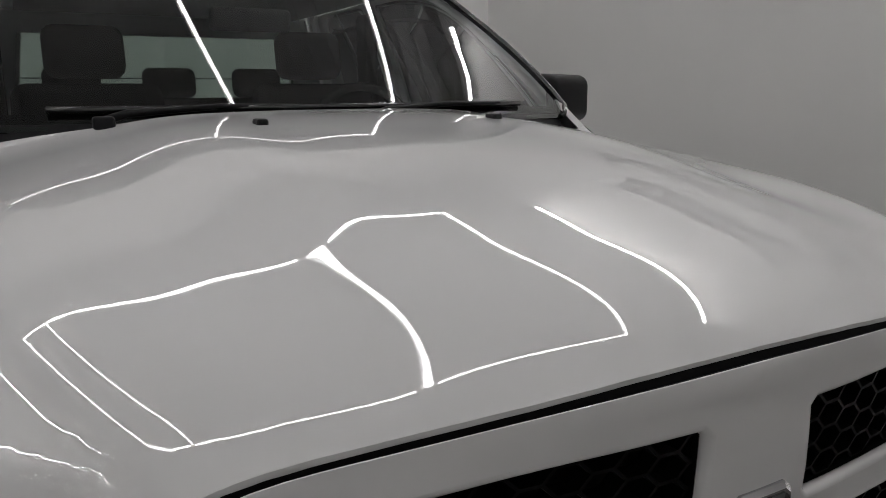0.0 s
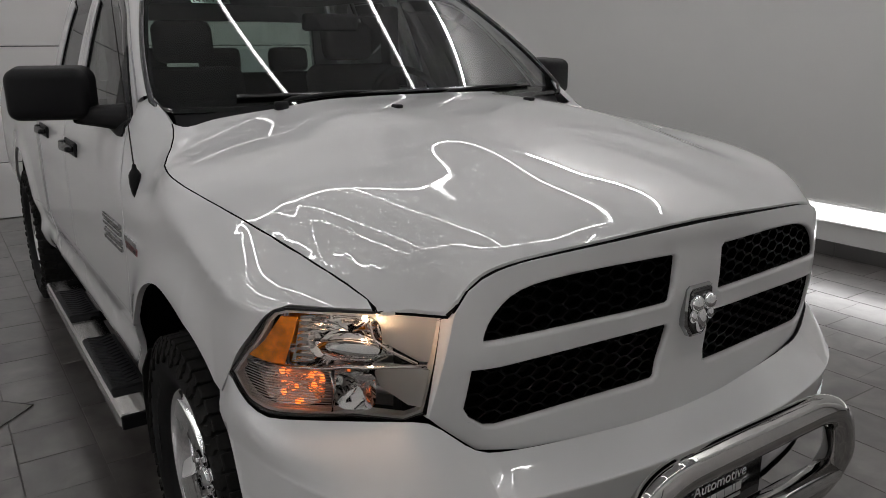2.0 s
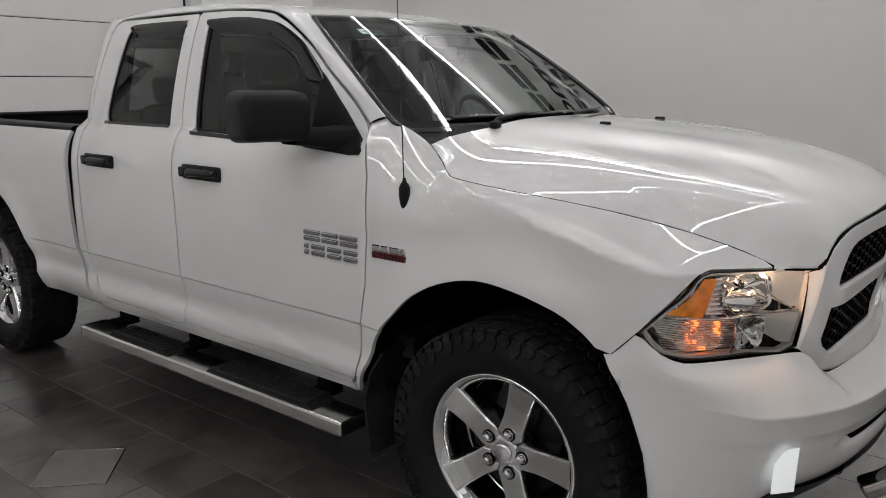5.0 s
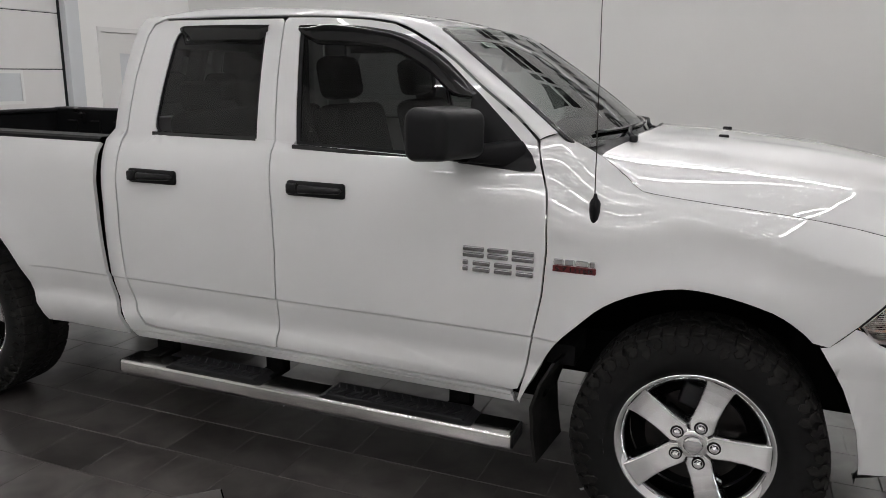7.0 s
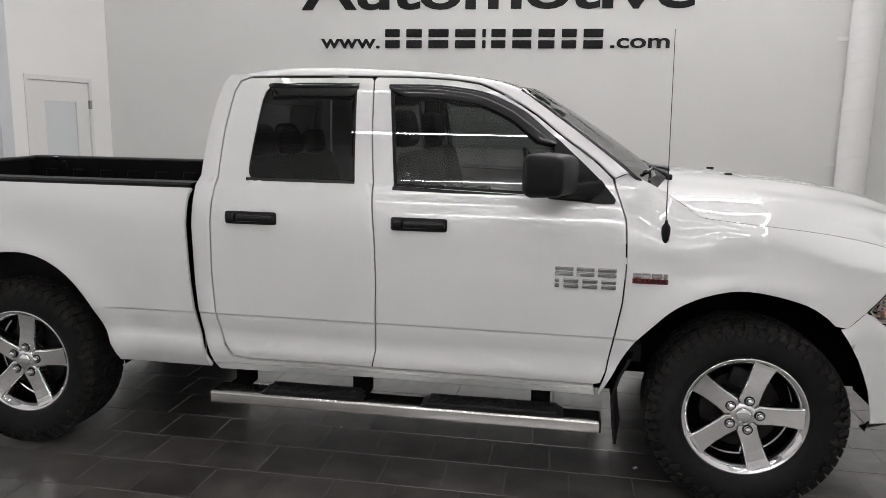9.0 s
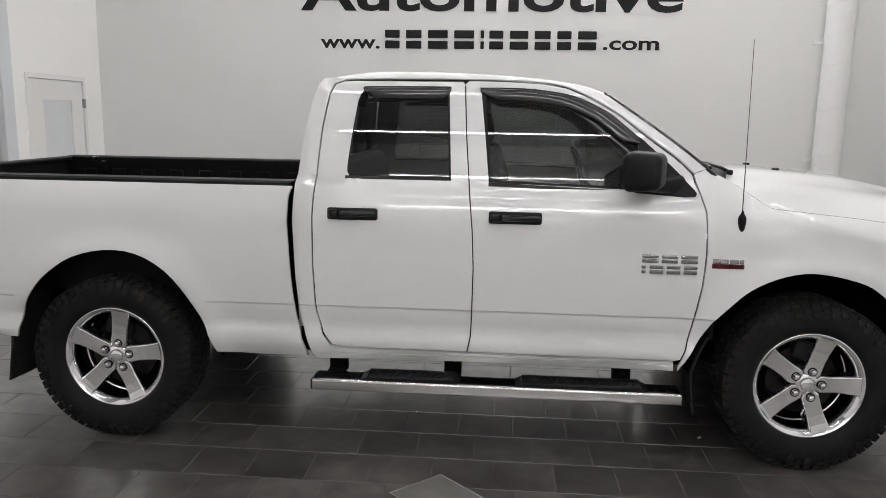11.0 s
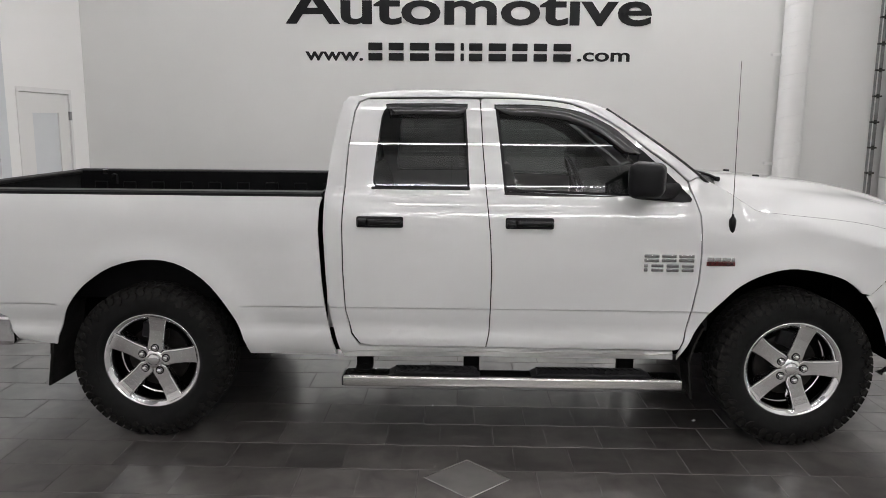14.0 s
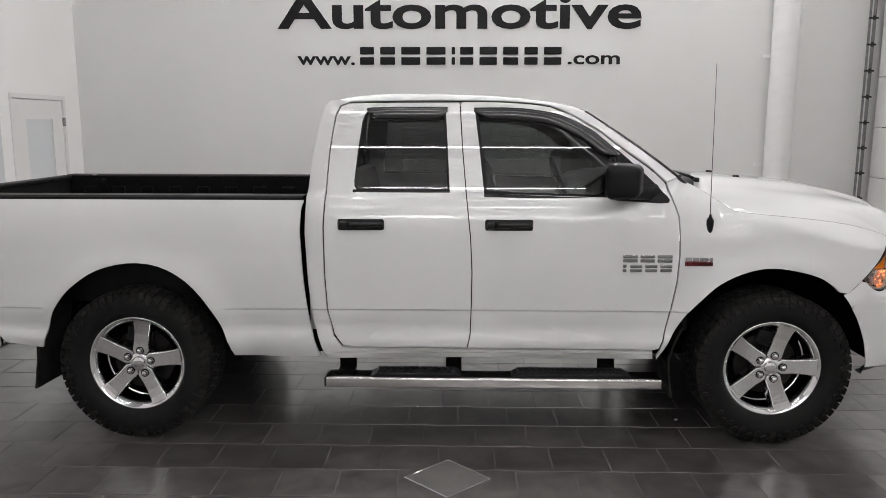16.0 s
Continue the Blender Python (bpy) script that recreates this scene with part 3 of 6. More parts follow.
def eased(line):
    """The same line with its bends before the door drawn out."""
    def mean(x):
        w = min(0.09, max(0, -0.14 - x) * 0.7)
        return sum(f * line(x + w * k) for k, f in ((-1, 0.1), (-0.67, 0.14), (-0.33, 0.17), (0, 0.18), (0.33, 0.17), (0.67, 0.14), (1, 0.1)))
    xs = [-0.92 + 0.03 * k for k in range(27)]
    return pchip([(-5, line(-5))] + [(x, mean(x)) for x in xs] + [(x, line(x)) for x in [-0.10 + 0.04 * k for k in range(27)]])


CREST_Y, CREST_Z = eased(SEAM_Y), eased(SEAM_Z)


def bell(x, c, w):
    return math.exp(-(((x - c) / w) ** 2))


def plan(x):
    """How the side draws in round the front corner."""
    return 1 - 0.0234 * math.log1p(math.exp((x - 0.530) / 0.026)) if x > 0.2 else 1


def side_y(x, z):
    """Half the width of the lower body at x, z."""
    base = LOW(z) * plan(x)
    zs, ys = CREST_Z(x), CREST_Y(x)
    # the fender stands flatter and turns over later than the doors
    k = min(max((x + 0.66) / 0.16, 0), 1)
    k = k * k * (3 - 2 * k)
    z0, power = 1.10 + 0.03 * k, 3.1 - 1.1 * k
    door = base
    if z > z0:
        door = base - (base - ys) * min(max((z - z0) / (zs - z0), 0), 1.15) ** power
    # its front half meets the hood at the hood's own slope
    g = min(max((x + 0.3) / 0.35, 0), 1)
    g = g * g * (3 - 2 * g)
    if g:
        z0, slope = FENDER_TURN(x), 0.501 + 0.73 * x - 0.565 * x * x
        crown = base
        if z > z0:
            power = min(max((zs - z0) / (slope * max(base - ys, 0.004)), 1.5), 8)
            crown = base - (base - ys) * min((z - z0) / (zs - z0), 1.3) ** power
        base = door + (crown - door) * g
    else:
        base = door
    for ax in (0.0, -3.569):
        r = math.hypot((x - ax) / 0.545, (z - 0.47) / 0.545)
        if z > 0.3:
            base += 0.022 * bell(r, 1.0, 0.16) * (1 if z < 1.1 else bell(z, 1.1, 0.08)) * (1 if x < 0.16 else max(0.15, 1 - (x - 0.16) / 0.2))
    if x < 0.0 and not (-4.08 < x < -3.06):
        d = CREASE - z
        base -= 0.009 * min(max(d / 0.005, 0), 1) * math.exp(-max(d, 0) / 0.045)
    return base


def cab_y(x, z):
    if z < 1.405:
        return side_y(x, z) - (0.03 * ((-2.53 - x) / 0.08) ** 2 if x < -2.53 else 0)
    return GLASSY(z) - (0.03 * ((-2.45 - x) / 0.12) ** 2 if x < -2.45 else 0)


def near_side(x, z):
    return (x, -cab_y(x, z), z)


HOOD_EDGE = pchip([(0.0, 0.901), (0.14, 0.896), (0.28, 0.884), (0.40, 0.868), (0.50, 0.853), (0.565, 0.840), (0.610, 0.831), (0.630, 0.823), (0.645, 0.807), (0.70, 0.757), (0.748, 0.718), (0.76, 0.708)])
HOOD_LIP = pchip([(0.0, 1.248), (0.14, 1.244), (0.28, 1.236), (0.40, 1.228), (0.50, 1.219), (0.565, 1.204), (0.610, 1.175), (0.630, 1.145), (0.642, 1.123), (0.70, 1.126), (0.748, 1.129), (0.76, 1.130)])


# control heights of the hood: one row a station from the cowl to the nose, from the middle outward
HOOD_FORM = (
    (1.5917, 1.5918, 1.5925, 1.5923, 1.5897, 1.5816, 1.5648, 1.5359, 1.4937, 1.4508),
    (1.4713, 1.4704, 1.4677, 1.4638, 1.4554, 1.4363, 1.4139, 1.3762, 1.3183, 1.2525),
    (1.4719, 1.4719, 1.4681, 1.4642, 1.4534, 1.4267, 1.4037, 1.3617, 1.3002, 1.2324),
    (1.4450, 1.4464, 1.4442, 1.4449, 1.4321, 1.4004, 1.3890, 1.3473, 1.2761, 1.1950),
    (1.4310, 1.4268, 1.4223, 1.4243, 1.4045, 1.3767, 1.3675, 1.3317, 1.2352, 1.1277),
    (1.3957, 1.3944, 1.3912, 1.3829, 1.3553, 1.3522, 1.3417, 1.3245, 1.1799, 1.0114),
    (1.3556, 1.3565, 1.3537, 1.3492, 1.3324, 1.3133, 1.3191, 1.2818, 1.1067, 0.9573),
    (1.3190, 1.3187, 1.3164, 1.3115, 1.2990, 1.2865, 1.2899, 1.2232, 1.0926, 0.9728),
    (1.2548, 1.2562, 1.2452, 1.2397, 1.2296, 1.2367, 1.1762, 1.1289, 1.0944, 1.0416),
    (1.1248, 1.1175, 1.1146, 1.1220, 1.1155, 1.0913, 0.9677, 0.9717, 1.0657, 1.1619),
)
HOOD_X = (-1.23, -0.96, -0.69, -0.42, -0.15, 0.12, 0.38, 0.58, 0.71, 0.81, 0.905, 1.0, 1.095, 1.19)
HOOD_Y = (-0.32, -0.25, -0.15, 0.0, 0.15, 0.25, 0.32, 0.39, 0.5, 0.62, 0.76, 0.92, 1.08, 1.24, 1.4)


def blend(knots, x):
    """The four cubic weights at x and the first one's index."""
    x = min(max(x, knots[3]), knots[-4] - 1e-9)
    k = int(np.searchsorted(knots, x, side="right")) - 1
    w = [1.0]
    for d in range(1, 4):
        up = [0.0] * (d + 1)
        for j in range(d):
            i = k - d + 1 + j
            f = (x - knots[i]) / (knots[i + d] - knots[i])
            up[j + 1] += f * w[j]
            up[j] += (1 - f) * w[j]
        w = up
    return k - 3, w


def hood_raw(x, y):
    a = min(abs(y), 0.78)
    g = min(max((x + 0.1) / 0.8, 0), 1)
    u = x + (0.2998 * a**2 - 0.8554 * a**4 + 1.5599 * a**6) * g * g * (3 - 2 * g)
    i, wx = blend(HOOD_X, u)
    j, wy = blend(HOOD_Y, abs(y))
    return sum(wx[p] * wy[q] * HOOD_FORM[i + p][abs(j + q - 1)] for p in range(4) for q in range(4))


def hood_z(x, y):
    # the rim lies flush with the fender
    z = hood_raw(x, y)
    rim = side_y(x, SEAM_Z(x)) - 0.0045
    near = max(0, 1 - max(rim - abs(y), 0) / 0.07) ** 2 * min(max((0.72 - x) / 0.05, 0), 1)
    if near:
        z += (SEAM_Z(x) + 0.001 - hood_raw(x, rim)) * near
    a = min(abs(y), 0.76)
    lip = max(0, 1 - max(HOOD_EDGE(a) - x, 0) / 0.055) ** 2
    return z + (HOOD_LIP(a) - hood_raw(HOOD_EDGE(a), a)) * lip if lip else z


NOSE = pchip([(0, 0.945), (0.12, 0.940), (0.3, 0.918), (0.48, 0.887), (0.59, 0.858), (0.64, 0.830), (0.68, 0.800), (0.756, 0.738), (0.83, 0.676), (0.9, 0.615), (0.942, 0.572), (0.966, 0.50), (0.985, 0.43)])


SINK = pchip([(0.6, 0.0), (0.76, 0.006), (0.82, 0.024), (0.9, 0.046), (1.0, 0.040), (1.08, 0.028), (1.18, 0.016), (1.25, 0.0), (1.4, 0.0)])


def nose_x(y, z):
    return NOSE(abs(y)) - 0.55 * (z - 1.04) ** 2 - SINK(z) * max(0, 1 - (y / 0.56) ** 2)


SCREEN_EDGE = pchip([(1.40, 0.80), (1.432, 0.80), (1.445, 0.835), (1.469, 0.853), (1.515, 0.847), (1.606, 0.824), (1.714, 0.783), (1.846, 0.718), (1.9, 0.69)])


def screen_x(y, z):
    w, a = z - 1.45, min(abs(y), 0.56)
    q = a * a
    fall = -2 * a * (0.3149 - 0.3358 * q - 0.4219 * w + 1.5396 * q * w)
    return -0.3524 - 1.2219 * w - 0.9252 * w * w + 0.5424 * w**3 - q * (0.3149 - 0.1679 * q - 0.4219 * w + 0.7698 * q * w) + fall * (abs(y) - a)


ROOF = pchip([(-0.96, 1.832), (-1.0, 1.847), (-1.06, 1.864), (-1.18, 1.893), (-1.37, 1.919), (-1.6, 1.935), (-1.9, 1.945), (-2.13, 1.945), (-2.35, 1.928), (-2.47, 1.903), (-2.52, 1.86)])


def roof_z(x, y):
    return ROOF(x) + 0.026 * (1 - (y / 0.66) ** 2)


truck = thing("pickup_truck", "white crew pickup truck with black trim and chrome wheels, headlights on", "pickup truck")
SIDE = dict(out=(0, -1, 0), step=(0.045, 0.05), cuts=((), (0.735, 0.752, 0.7585, 0.761, 0.7635, 0.766, 0.7685, 0.772)))


def both(ob):
    """Adds the twin of a part and of its own parts on the far side."""
    kids = list(ob.children)
    twin = mirrored(ob)
    for k in kids:
        t = mirrored(k, twin)
        t.matrix_basis = k.matrix_basis.copy()
    return ob


def body():
    fender = [(-0.611, 1.462), (-0.603, 1.425), (-0.590, 1.388), (-0.581, 1.362), (-0.556, 1.290), (-0.551, 1.235), (-0.544, 1.080), (-0.553, 0.923), (-0.581, 0.764), (-0.608, 0.603), (-0.640, 0.490), (-0.634, 0.472)]
    arch = rounded([(-0.628, 0.495), (-0.572, 0.612), (-0.503, 0.741), (-0.417, 0.836), (-0.331, 0.916), (-0.213, 0.977), (-0.079, 1.009), (0.059, 0.998), (0.199, 0.962), (0.285, 0.912), (0.325, 0.876)], 3)
    front = [(0.372, 0.868), (0.402, 0.900), (0.447, 0.948), (0.490, 1.0), (0.532, 1.05), (0.580, 1.116), (0.60, 1.128), (0.722, 1.128)]
    seam = [(x, SEAM_Z(x)) for x in (0.70, 0.65, 0.60, 0.522, 0.42, 0.31, 0.2, 0.1, 0.0, -0.1, -0.15, -0.2, -0.24, -0.27, -0.30, -0.34, -0.37, -0.395)]
    top = [(-0.42, 1.425), (-0.45, 1.441), (-0.50, 1.465), (-0.53, 1.479), (-0.548, 1.487)]
    both(panel("front_fender", [fender + arch + front + seam + top], lambda x, z: (x, -side_y(x, z), z), material=PAINT, parent=truck, out=(0, -1, 0), step=(0.02, 0.016), cuts=SIDE["cuts"]))

    # doors with their frames
    fout = [(-1.707, 1.408), (-1.728, 1.649), (-1.742, 1.886), (-1.728, 1.900), (-1.538, 1.898), (-1.354, 1.887), (-1.24, 1.870), (-1.15, 1.834), (-1.05, 1.780), (-0.966, 1.728), (-0.845, 1.635), (-0.71, 1.540), (-0.662, 1.499), (-0.622, 1.460), (-0.612, 1.425)]
    fdown = [(-0.598, 1.388), (-0.588, 1.362), (-0.563, 1.290), (-0.558, 1.235), (-0.551, 1.080), (-0.560, 0.923), (-0.588, 0.764), (-0.615, 0.603), (-0.635, 0.545), (-0.66, 0.536)]
    fup = [(-1.696, 0.541), (-1.680, 0.62), (-1.676, 0.753), (-1.673, 0.975), (-1.682, 1.163)]
    fwin = [(-1.612, 1.402), (-1.634, 1.616), (-1.663, 1.854), (-1.650, 1.868), (-1.476, 1.867), (-1.371, 1.860), (-1.27, 1.847), (-1.184, 1.826), (-1.10, 1.793), (-1.037, 1.757), (-0.96, 1.700), (-0.891, 1.640), (-0.80, 1.556), (-0.74, 1.500), (-0.70, 1.455), (-0.68, 1.376)]
    fd = panel("front_door", [fout + fdown + fup, fwin], near_side, material=PAINT, parent=truck, **SIDE)
    rout = [(-2.477, 1.432), (-2.462, 1.643), (-2.435, 1.822), (-2.411, 1.872), (-2.37, 1.890), (-2.30, 1.893), (-1.758, 1.896), (-1.748, 1.885), (-1.734, 1.649), (-1.713, 1.408), (-1.688, 1.163), (-1.679, 0.975), (-1.682, 0.753), (-1.686, 0.62), (-1.702, 0.541)]
    rlow = [(-2.33, 0.543), (-2.395, 0.553), (-2.442, 0.615), (-2.472, 0.744), (-2.484, 0.967), (-2.487, 1.217)]
    rwin = [(-2.295, 1.414), (-2.315, 1.420), (-2.327, 1.440), (-2.328, 1.470), (-2.313, 1.611), (-2.290, 1.795), (-2.278, 1.830), (-2.258, 1.853), (-2.225, 1.867), (-2.179, 1.870), (-1.84, 1.870), (-1.825, 1.860), (-1.812, 1.645), (-1.800, 1.412)]
    rd = panel("rear_door", [rout + rlow, rwin], near_side, material=PAINT, parent=truck, **SIDE)

    def inset(d):
        return lambda x, z: (x, -GLASSY(z) + d, z)

    def grow(loop, k):
        cx, cz = sum(p[0] for p in loop) / len(loop), sum(p[1] for p in loop) / len(loop)
        return [(cx + (x - cx) * k, cz + (z - cz) * k) for x, z in loop]

    for d, win in ((fd, fwin), (rd, rwin)):
        panel("window_glass", [grow(win, 1.03)], inset(0.012), (0, -1, 0), LIGHTTINT if d is fd else TINT, d, "dark tinted glass", lip=0, step=(0.05, 0.05))
        panel("window_seal", [grow(win, 1.012), grow(win, 0.965)], inset(0.006), (0, -1, 0), PLASTIC, d, "black rubber seal", lip=0.006, step=(0.05, 0.05))
    # belt trim
    for d, x0, x1, z in ((fd, -1.612, -0.66, 1.392), (rd, -2.335, -1.80, 1.412)):
        rows = []
        for k in range(13):
            x = x0 + (x1 - x0) * k / 12
            y, zz = -cab_y(x, z), z - 0.030 * max(0, (x + 1.61)) * (1 if d is fd else 0)
            rows.append([(x, y - 0.002, zz - 0.010), (x, y - 0.008, zz - 0.006), (x, y - 0.007, zz + 0.008), (x, y + 0.004, zz + 0.010)])
        part("belt_trim", grid(rows), GLOSSBLACK, d, "black strip")
    # wind deflectors
    for d, line in ((rd, [(-2.268, 1.862), (-2.23, 1.869), (-1.99, 1.872), (-1.815, 1.871)]),
                    (fd, [(-1.668, 1.868), (-1.476, 1.869), (-1.33, 1.857), (-1.184, 1.829), (-1.037, 1.761), (-0.96, 1.704), (-0.862, 1.622)])):
        pts = rounded([(x, -cab_y(x, z), z) for x, z in line], 6)
        rows = []
        n = len(pts)
        for k, p in enumerate(pts):
            f = k / (n - 1)
            w = 0.080 * min(1, 8 * f + 0.3, 8 * (1 - f) + 0.35)
            a = Vector(pts[min(k + 1, n - 1)]) - Vector(pts[max(k - 1, 0)])
            down = Vector((a.z, 0, -a.x)).normalized()
            if down.z > 0:
                down = -down
            if d is fd and f > 0.45:
                down = (down + Vector((-0.25, 0, 0))).normalized()
            q = Vector(p)
            rows.append([q + Vector((0, -0.001, 0)), q + down * w * 0.25 + Vector((0, -0.012, 0)), q + down * w * 0.75 + Vector((0, -0.014, 0)), q + down * w + Vector((0, -0.010, 0)), q + down * w + Vector((0, -0.006, 0))])
        part("wind_deflector", grid(rows), DEFLECTOR, d, "smoked black acrylic deflector", smooth=True)
    # sail panel before the front window
    panel("sail_panel", [[(-0.880, 1.640), (-0.857, 1.622), (-0.795, 1.566), (-0.733, 1.511), (-0.690, 1.470), (-0.646, 1.424), (-0.618, 1.392), (-0.606, 1.374), (-0.612, 1.360), (-0.66, 1.357), (-0.90, 1.372), (-0.885, 1.50)]], lambda x, z: (x, -max(cab_y(x, z), cab_y(x, z + 0.02)) - 0.007, z), (0, -1, 0), PLASTIC, fd, "matt black plastic", lip=0.014, step=(0.03, 0.03))
    mark = [prism([(x0, z0), (x1, z0), (x1, z1), (x0, z1)], lambda u, v, h: (u, -GLASSY(v) + 0.0105 - h, v), 0.0005) for x0, x1, z0, z1 in ((-1.560, -1.545, 1.450, 1.452), (-1.556, -1.538, 1.457, 1.459), (-1.562, -1.548, 1.464, 1.466))]
    part("glass_mark", join(*mark), DARKCHROME, fd, "small pale etched mark")
    # handles
    for d, x0, x1 in ((fd, -1.606, -1.346), (rd, -2.41, -2.157)):
        y = -side_y((x0 + x1) / 2, 1.235)
        h = part("door_handle", box(x0, x1, y - 0.012, y + 0.004, 1.206, 1.266, 0.011, 3), PLASTIC, d, "black plastic handle", smooth=True)
        grip = box(x0 + 0.062, x1 - 0.006, y - 0.044, y - 0.008, 1.219, 1.254, 0.013, 4)
        for v in grip.verts:
            f = (v.co.x - x0 - 0.062) / (x1 - x0 - 0.068)
            v.co.z = 1.237 + (v.co.z - 1.237) * (1.0 - 0.35 * f * f) + 0.004 * f
        part("grip", grip, HANDLE, d, "satin black pull", smooth=True)
        part("pivot_cover", box(x0 + 0.008, x0 + 0.056, y - 0.034, y - 0.008, 1.215, 1.258, 0.008, 3), HANDLE, d, smooth=True)
    both(fd)
    both(rd)

    # sill and rear corner of the cab
    cab = [(-2.484, 1.432), (-2.494, 1.217), (-2.491, 0.967), (-2.479, 0.744), (-2.449, 0.608), (-2.405, 0.541), (-2.33, 0.530), (-1.7, 0.527), (-0.665, 0.522), (-0.662, 0.508), (-1.7, 0.512), (-2.40, 0.507), (-2.46, 0.500), (-2.508, 0.50), (-2.556, 0.679),
           (-2.580, 0.903), (-2.589, 1.061), (-2.596, 1.185), (-2.591, 1.309), (-2.588, 1.42), (-2.565, 1.60), (-2.53, 1.78), (-2.50, 1.875), (-2.475, 1.905), (-2.42, 1.912), (-2.36, 1.902), (-2.418, 1.880), (-2.442, 1.826), (-2.469, 1.643)]
    both(panel("cab_corner", [cab], near_side, material=PAINT, parent=truck, **SIDE))

    sill = [(-2.508, 0.495), (-2.46, 0.495), (-2.40, 0.502), (-1.7, 0.507), (-0.661, 0.503), (-0.655, 0.472), (-1.7, 0.476), (-2.49, 0.462)]
    both(panel("sill_panel", [sill], lambda x, z: (x, -side_y(x, z) + 0.001, z), material=PAINT, parent=truck, **SIDE))

    # screen pillar and roof rail
    outer = [(-0.611, 1.465), (-0.662, 1.510), (-0.71, 1.552), (-0.845, 1.646), (-0.966, 1.739), (-1.05, 1.791), (-1.15, 1.845), (-1.24, 1.880), (-1.354, 1.897), (-1.538, 1.907), (-1.75, 1.909), (-2.0, 1.909), (-2.30, 1.904), (-2.48, 1.895)]
    inner = []
    for z in (1.486, 1.515, 1.56, 1.606, 1.66, 1.714, 1.78, 1.846):
        y = SCREEN_EDGE(z)
        inner.append((screen_x(y, z) + 0.002, -y - 0.004, z + 0.002))
    for x in (-1.15, -1.25, -1.35, -1.5, -1.7, -1.95, -2.2, -2.4, -2.49):
        inner.append((x, -0.655 if x < -1.2 else -0.68, roof_z(x, 0.655) + 0.001))
    a = resample(rounded([(x, -cab_y(x, z), z) for x, z in outer], 4), 40)
    b = resample(rounded(inner, 4), 40)
    rows = []
    for p, q in zip(a, b):
        c = Vector(((p.x + q.x) / 2, p.y * 0.72 + q.y * 0.28, p.z * 0.25 + q.z * 0.75 + 0.004))
        c.z = max(c.z, q.z * 0.6 + p.z * 0.4)
        rows.append([p + Vector((0, 0.02, -0.004))] + [(1 - t) ** 2 * p + 2 * t * (1 - t) * c + t * t * q for t in [i / 8 for i in range(9)]])
    both(part("roof_rail", grid(rows), PAINT, truck, smooth=True))
    # roof
    edge = [(-1.20, -0.665), (-1.10, -0.70), (-1.066, -0.69), (-1.025, -0.4), (-1.0, 0.0), (-1.025, 0.4), (-1.066, 0.69), (-1.10, 0.70), (-1.20, 0.665), (-2.50, 0.665), (-2.505, 0.0), (-2.50, -0.665)]
    panel("roof", [edge], lambda x, y: (x, y, roof_z(x, y)), (0, 0, 1), PAINT, truck, step=(0.06, 0.06), lip=0.02)
    # cab back with its window
    def back(y, z):
        return (-2.590 + 0.18 * max(0, z - 1.36) ** 1.2, y, z)
    rear = [(-0.86, 0.5), (0.86, 0.5), (0.90, 1.1), (0.83, 1.42), (0.70, 1.88), (-0.70, 1.88), (-0.83, 1.42), (-0.90, 1.1)]
    hole = [(-0.64, 1.46), (0.64, 1.46), (0.60, 1.78), (-0.60, 1.78)]
    panel("cab_back", [rear, hole], back, (-1, 0, 0), PAINT, truck, step=(0.1, 0.1), lip=0.03)
    panel("rear_window", [[(y * 1.03, z) for y, z in hole]], lambda y, z: (back(y, z)[0] + 0.012, y, z), (-1, 0, 0), WSGLASS, truck, "lightly tinted rear glass", step=(0.2, 0.2), lip=0)

    # hood
    sx = (-0.392, -0.37, -0.34, -0.30, -0.27, -0.24, -0.2, -0.15, -0.1, 0.0, 0.1, 0.2, 0.31, 0.42, 0.522, 0.60, 0.65, 0.70, 0.724)
    rim = [(x, -side_y(x, SEAM_Z(x)) + 0.0045) for x in sx] + [(0.757, -0.700)] + [(HOOD_EDGE(y), -y) for y in (0.645, 0.627, 0.61, 0.588, 0.565, 0.53, 0.50, 0.45, 0.40, 0.34, 0.28, 0.21, 0.14, 0.07, 0.0)]
    rim = rim + [(x, -y) for x, y in reversed(rim[:-1])]
    rim += [(-0.415, 0.77), (-0.408, 0.70), (-0.350, 0.5), (-0.300, 0.25), (-0.286, 0.0), (-0.300, -0.25), (-0.350, -0.5), (-0.408, -0.70), (-0.415, -0.77)]
    panel("hood", [rim], lambda x, y: (x, y, hood_z(x, y)), (0, 0, 1), PAINT, truck, step=(0.02, 0.02), lip=0.009, lip_way=(0, 0, -1))
    for s in (-1, 1):
        rows = [[(x, s * (e + 0.003), SEAM_Z(x) - 0.010), (x, s * (e - 0.0003), SEAM_Z(x) + 0.0010), (x, s * (e - 0.0036), hood_z(x, e - 0.0045) + 0.0002), (x, s * (e - 0.014), hood_z(x, e - 0.014) - 0.014)] for x, e in [(x, side_y(x, SEAM_Z(x))) for x in sx]]
        part("hood_gap", grid(rows), BLACK, truck, "dark gap beside the hood", smooth=True)
        n = part("washer_nozzle", box(-0.035, 0.005, s * 0.26 - 0.011, s * 0.26 + 0.011, hood_z(-0.015, 0.26) - 0.004, hood_z(-0.015, 0.26) + 0.010, 0.005, 2), PLASTIC, truck, "small black nozzle")

    # bed side
    bf = [(-2.600, 1.364), (-2.610, 1.340), (-2.616, 1.308), (-2.621, 1.185), (-2.615, 1.061), (-2.605, 0.903), (-2.581, 0.679), (-2.538, 0.490), (-2.532, 0.474)]
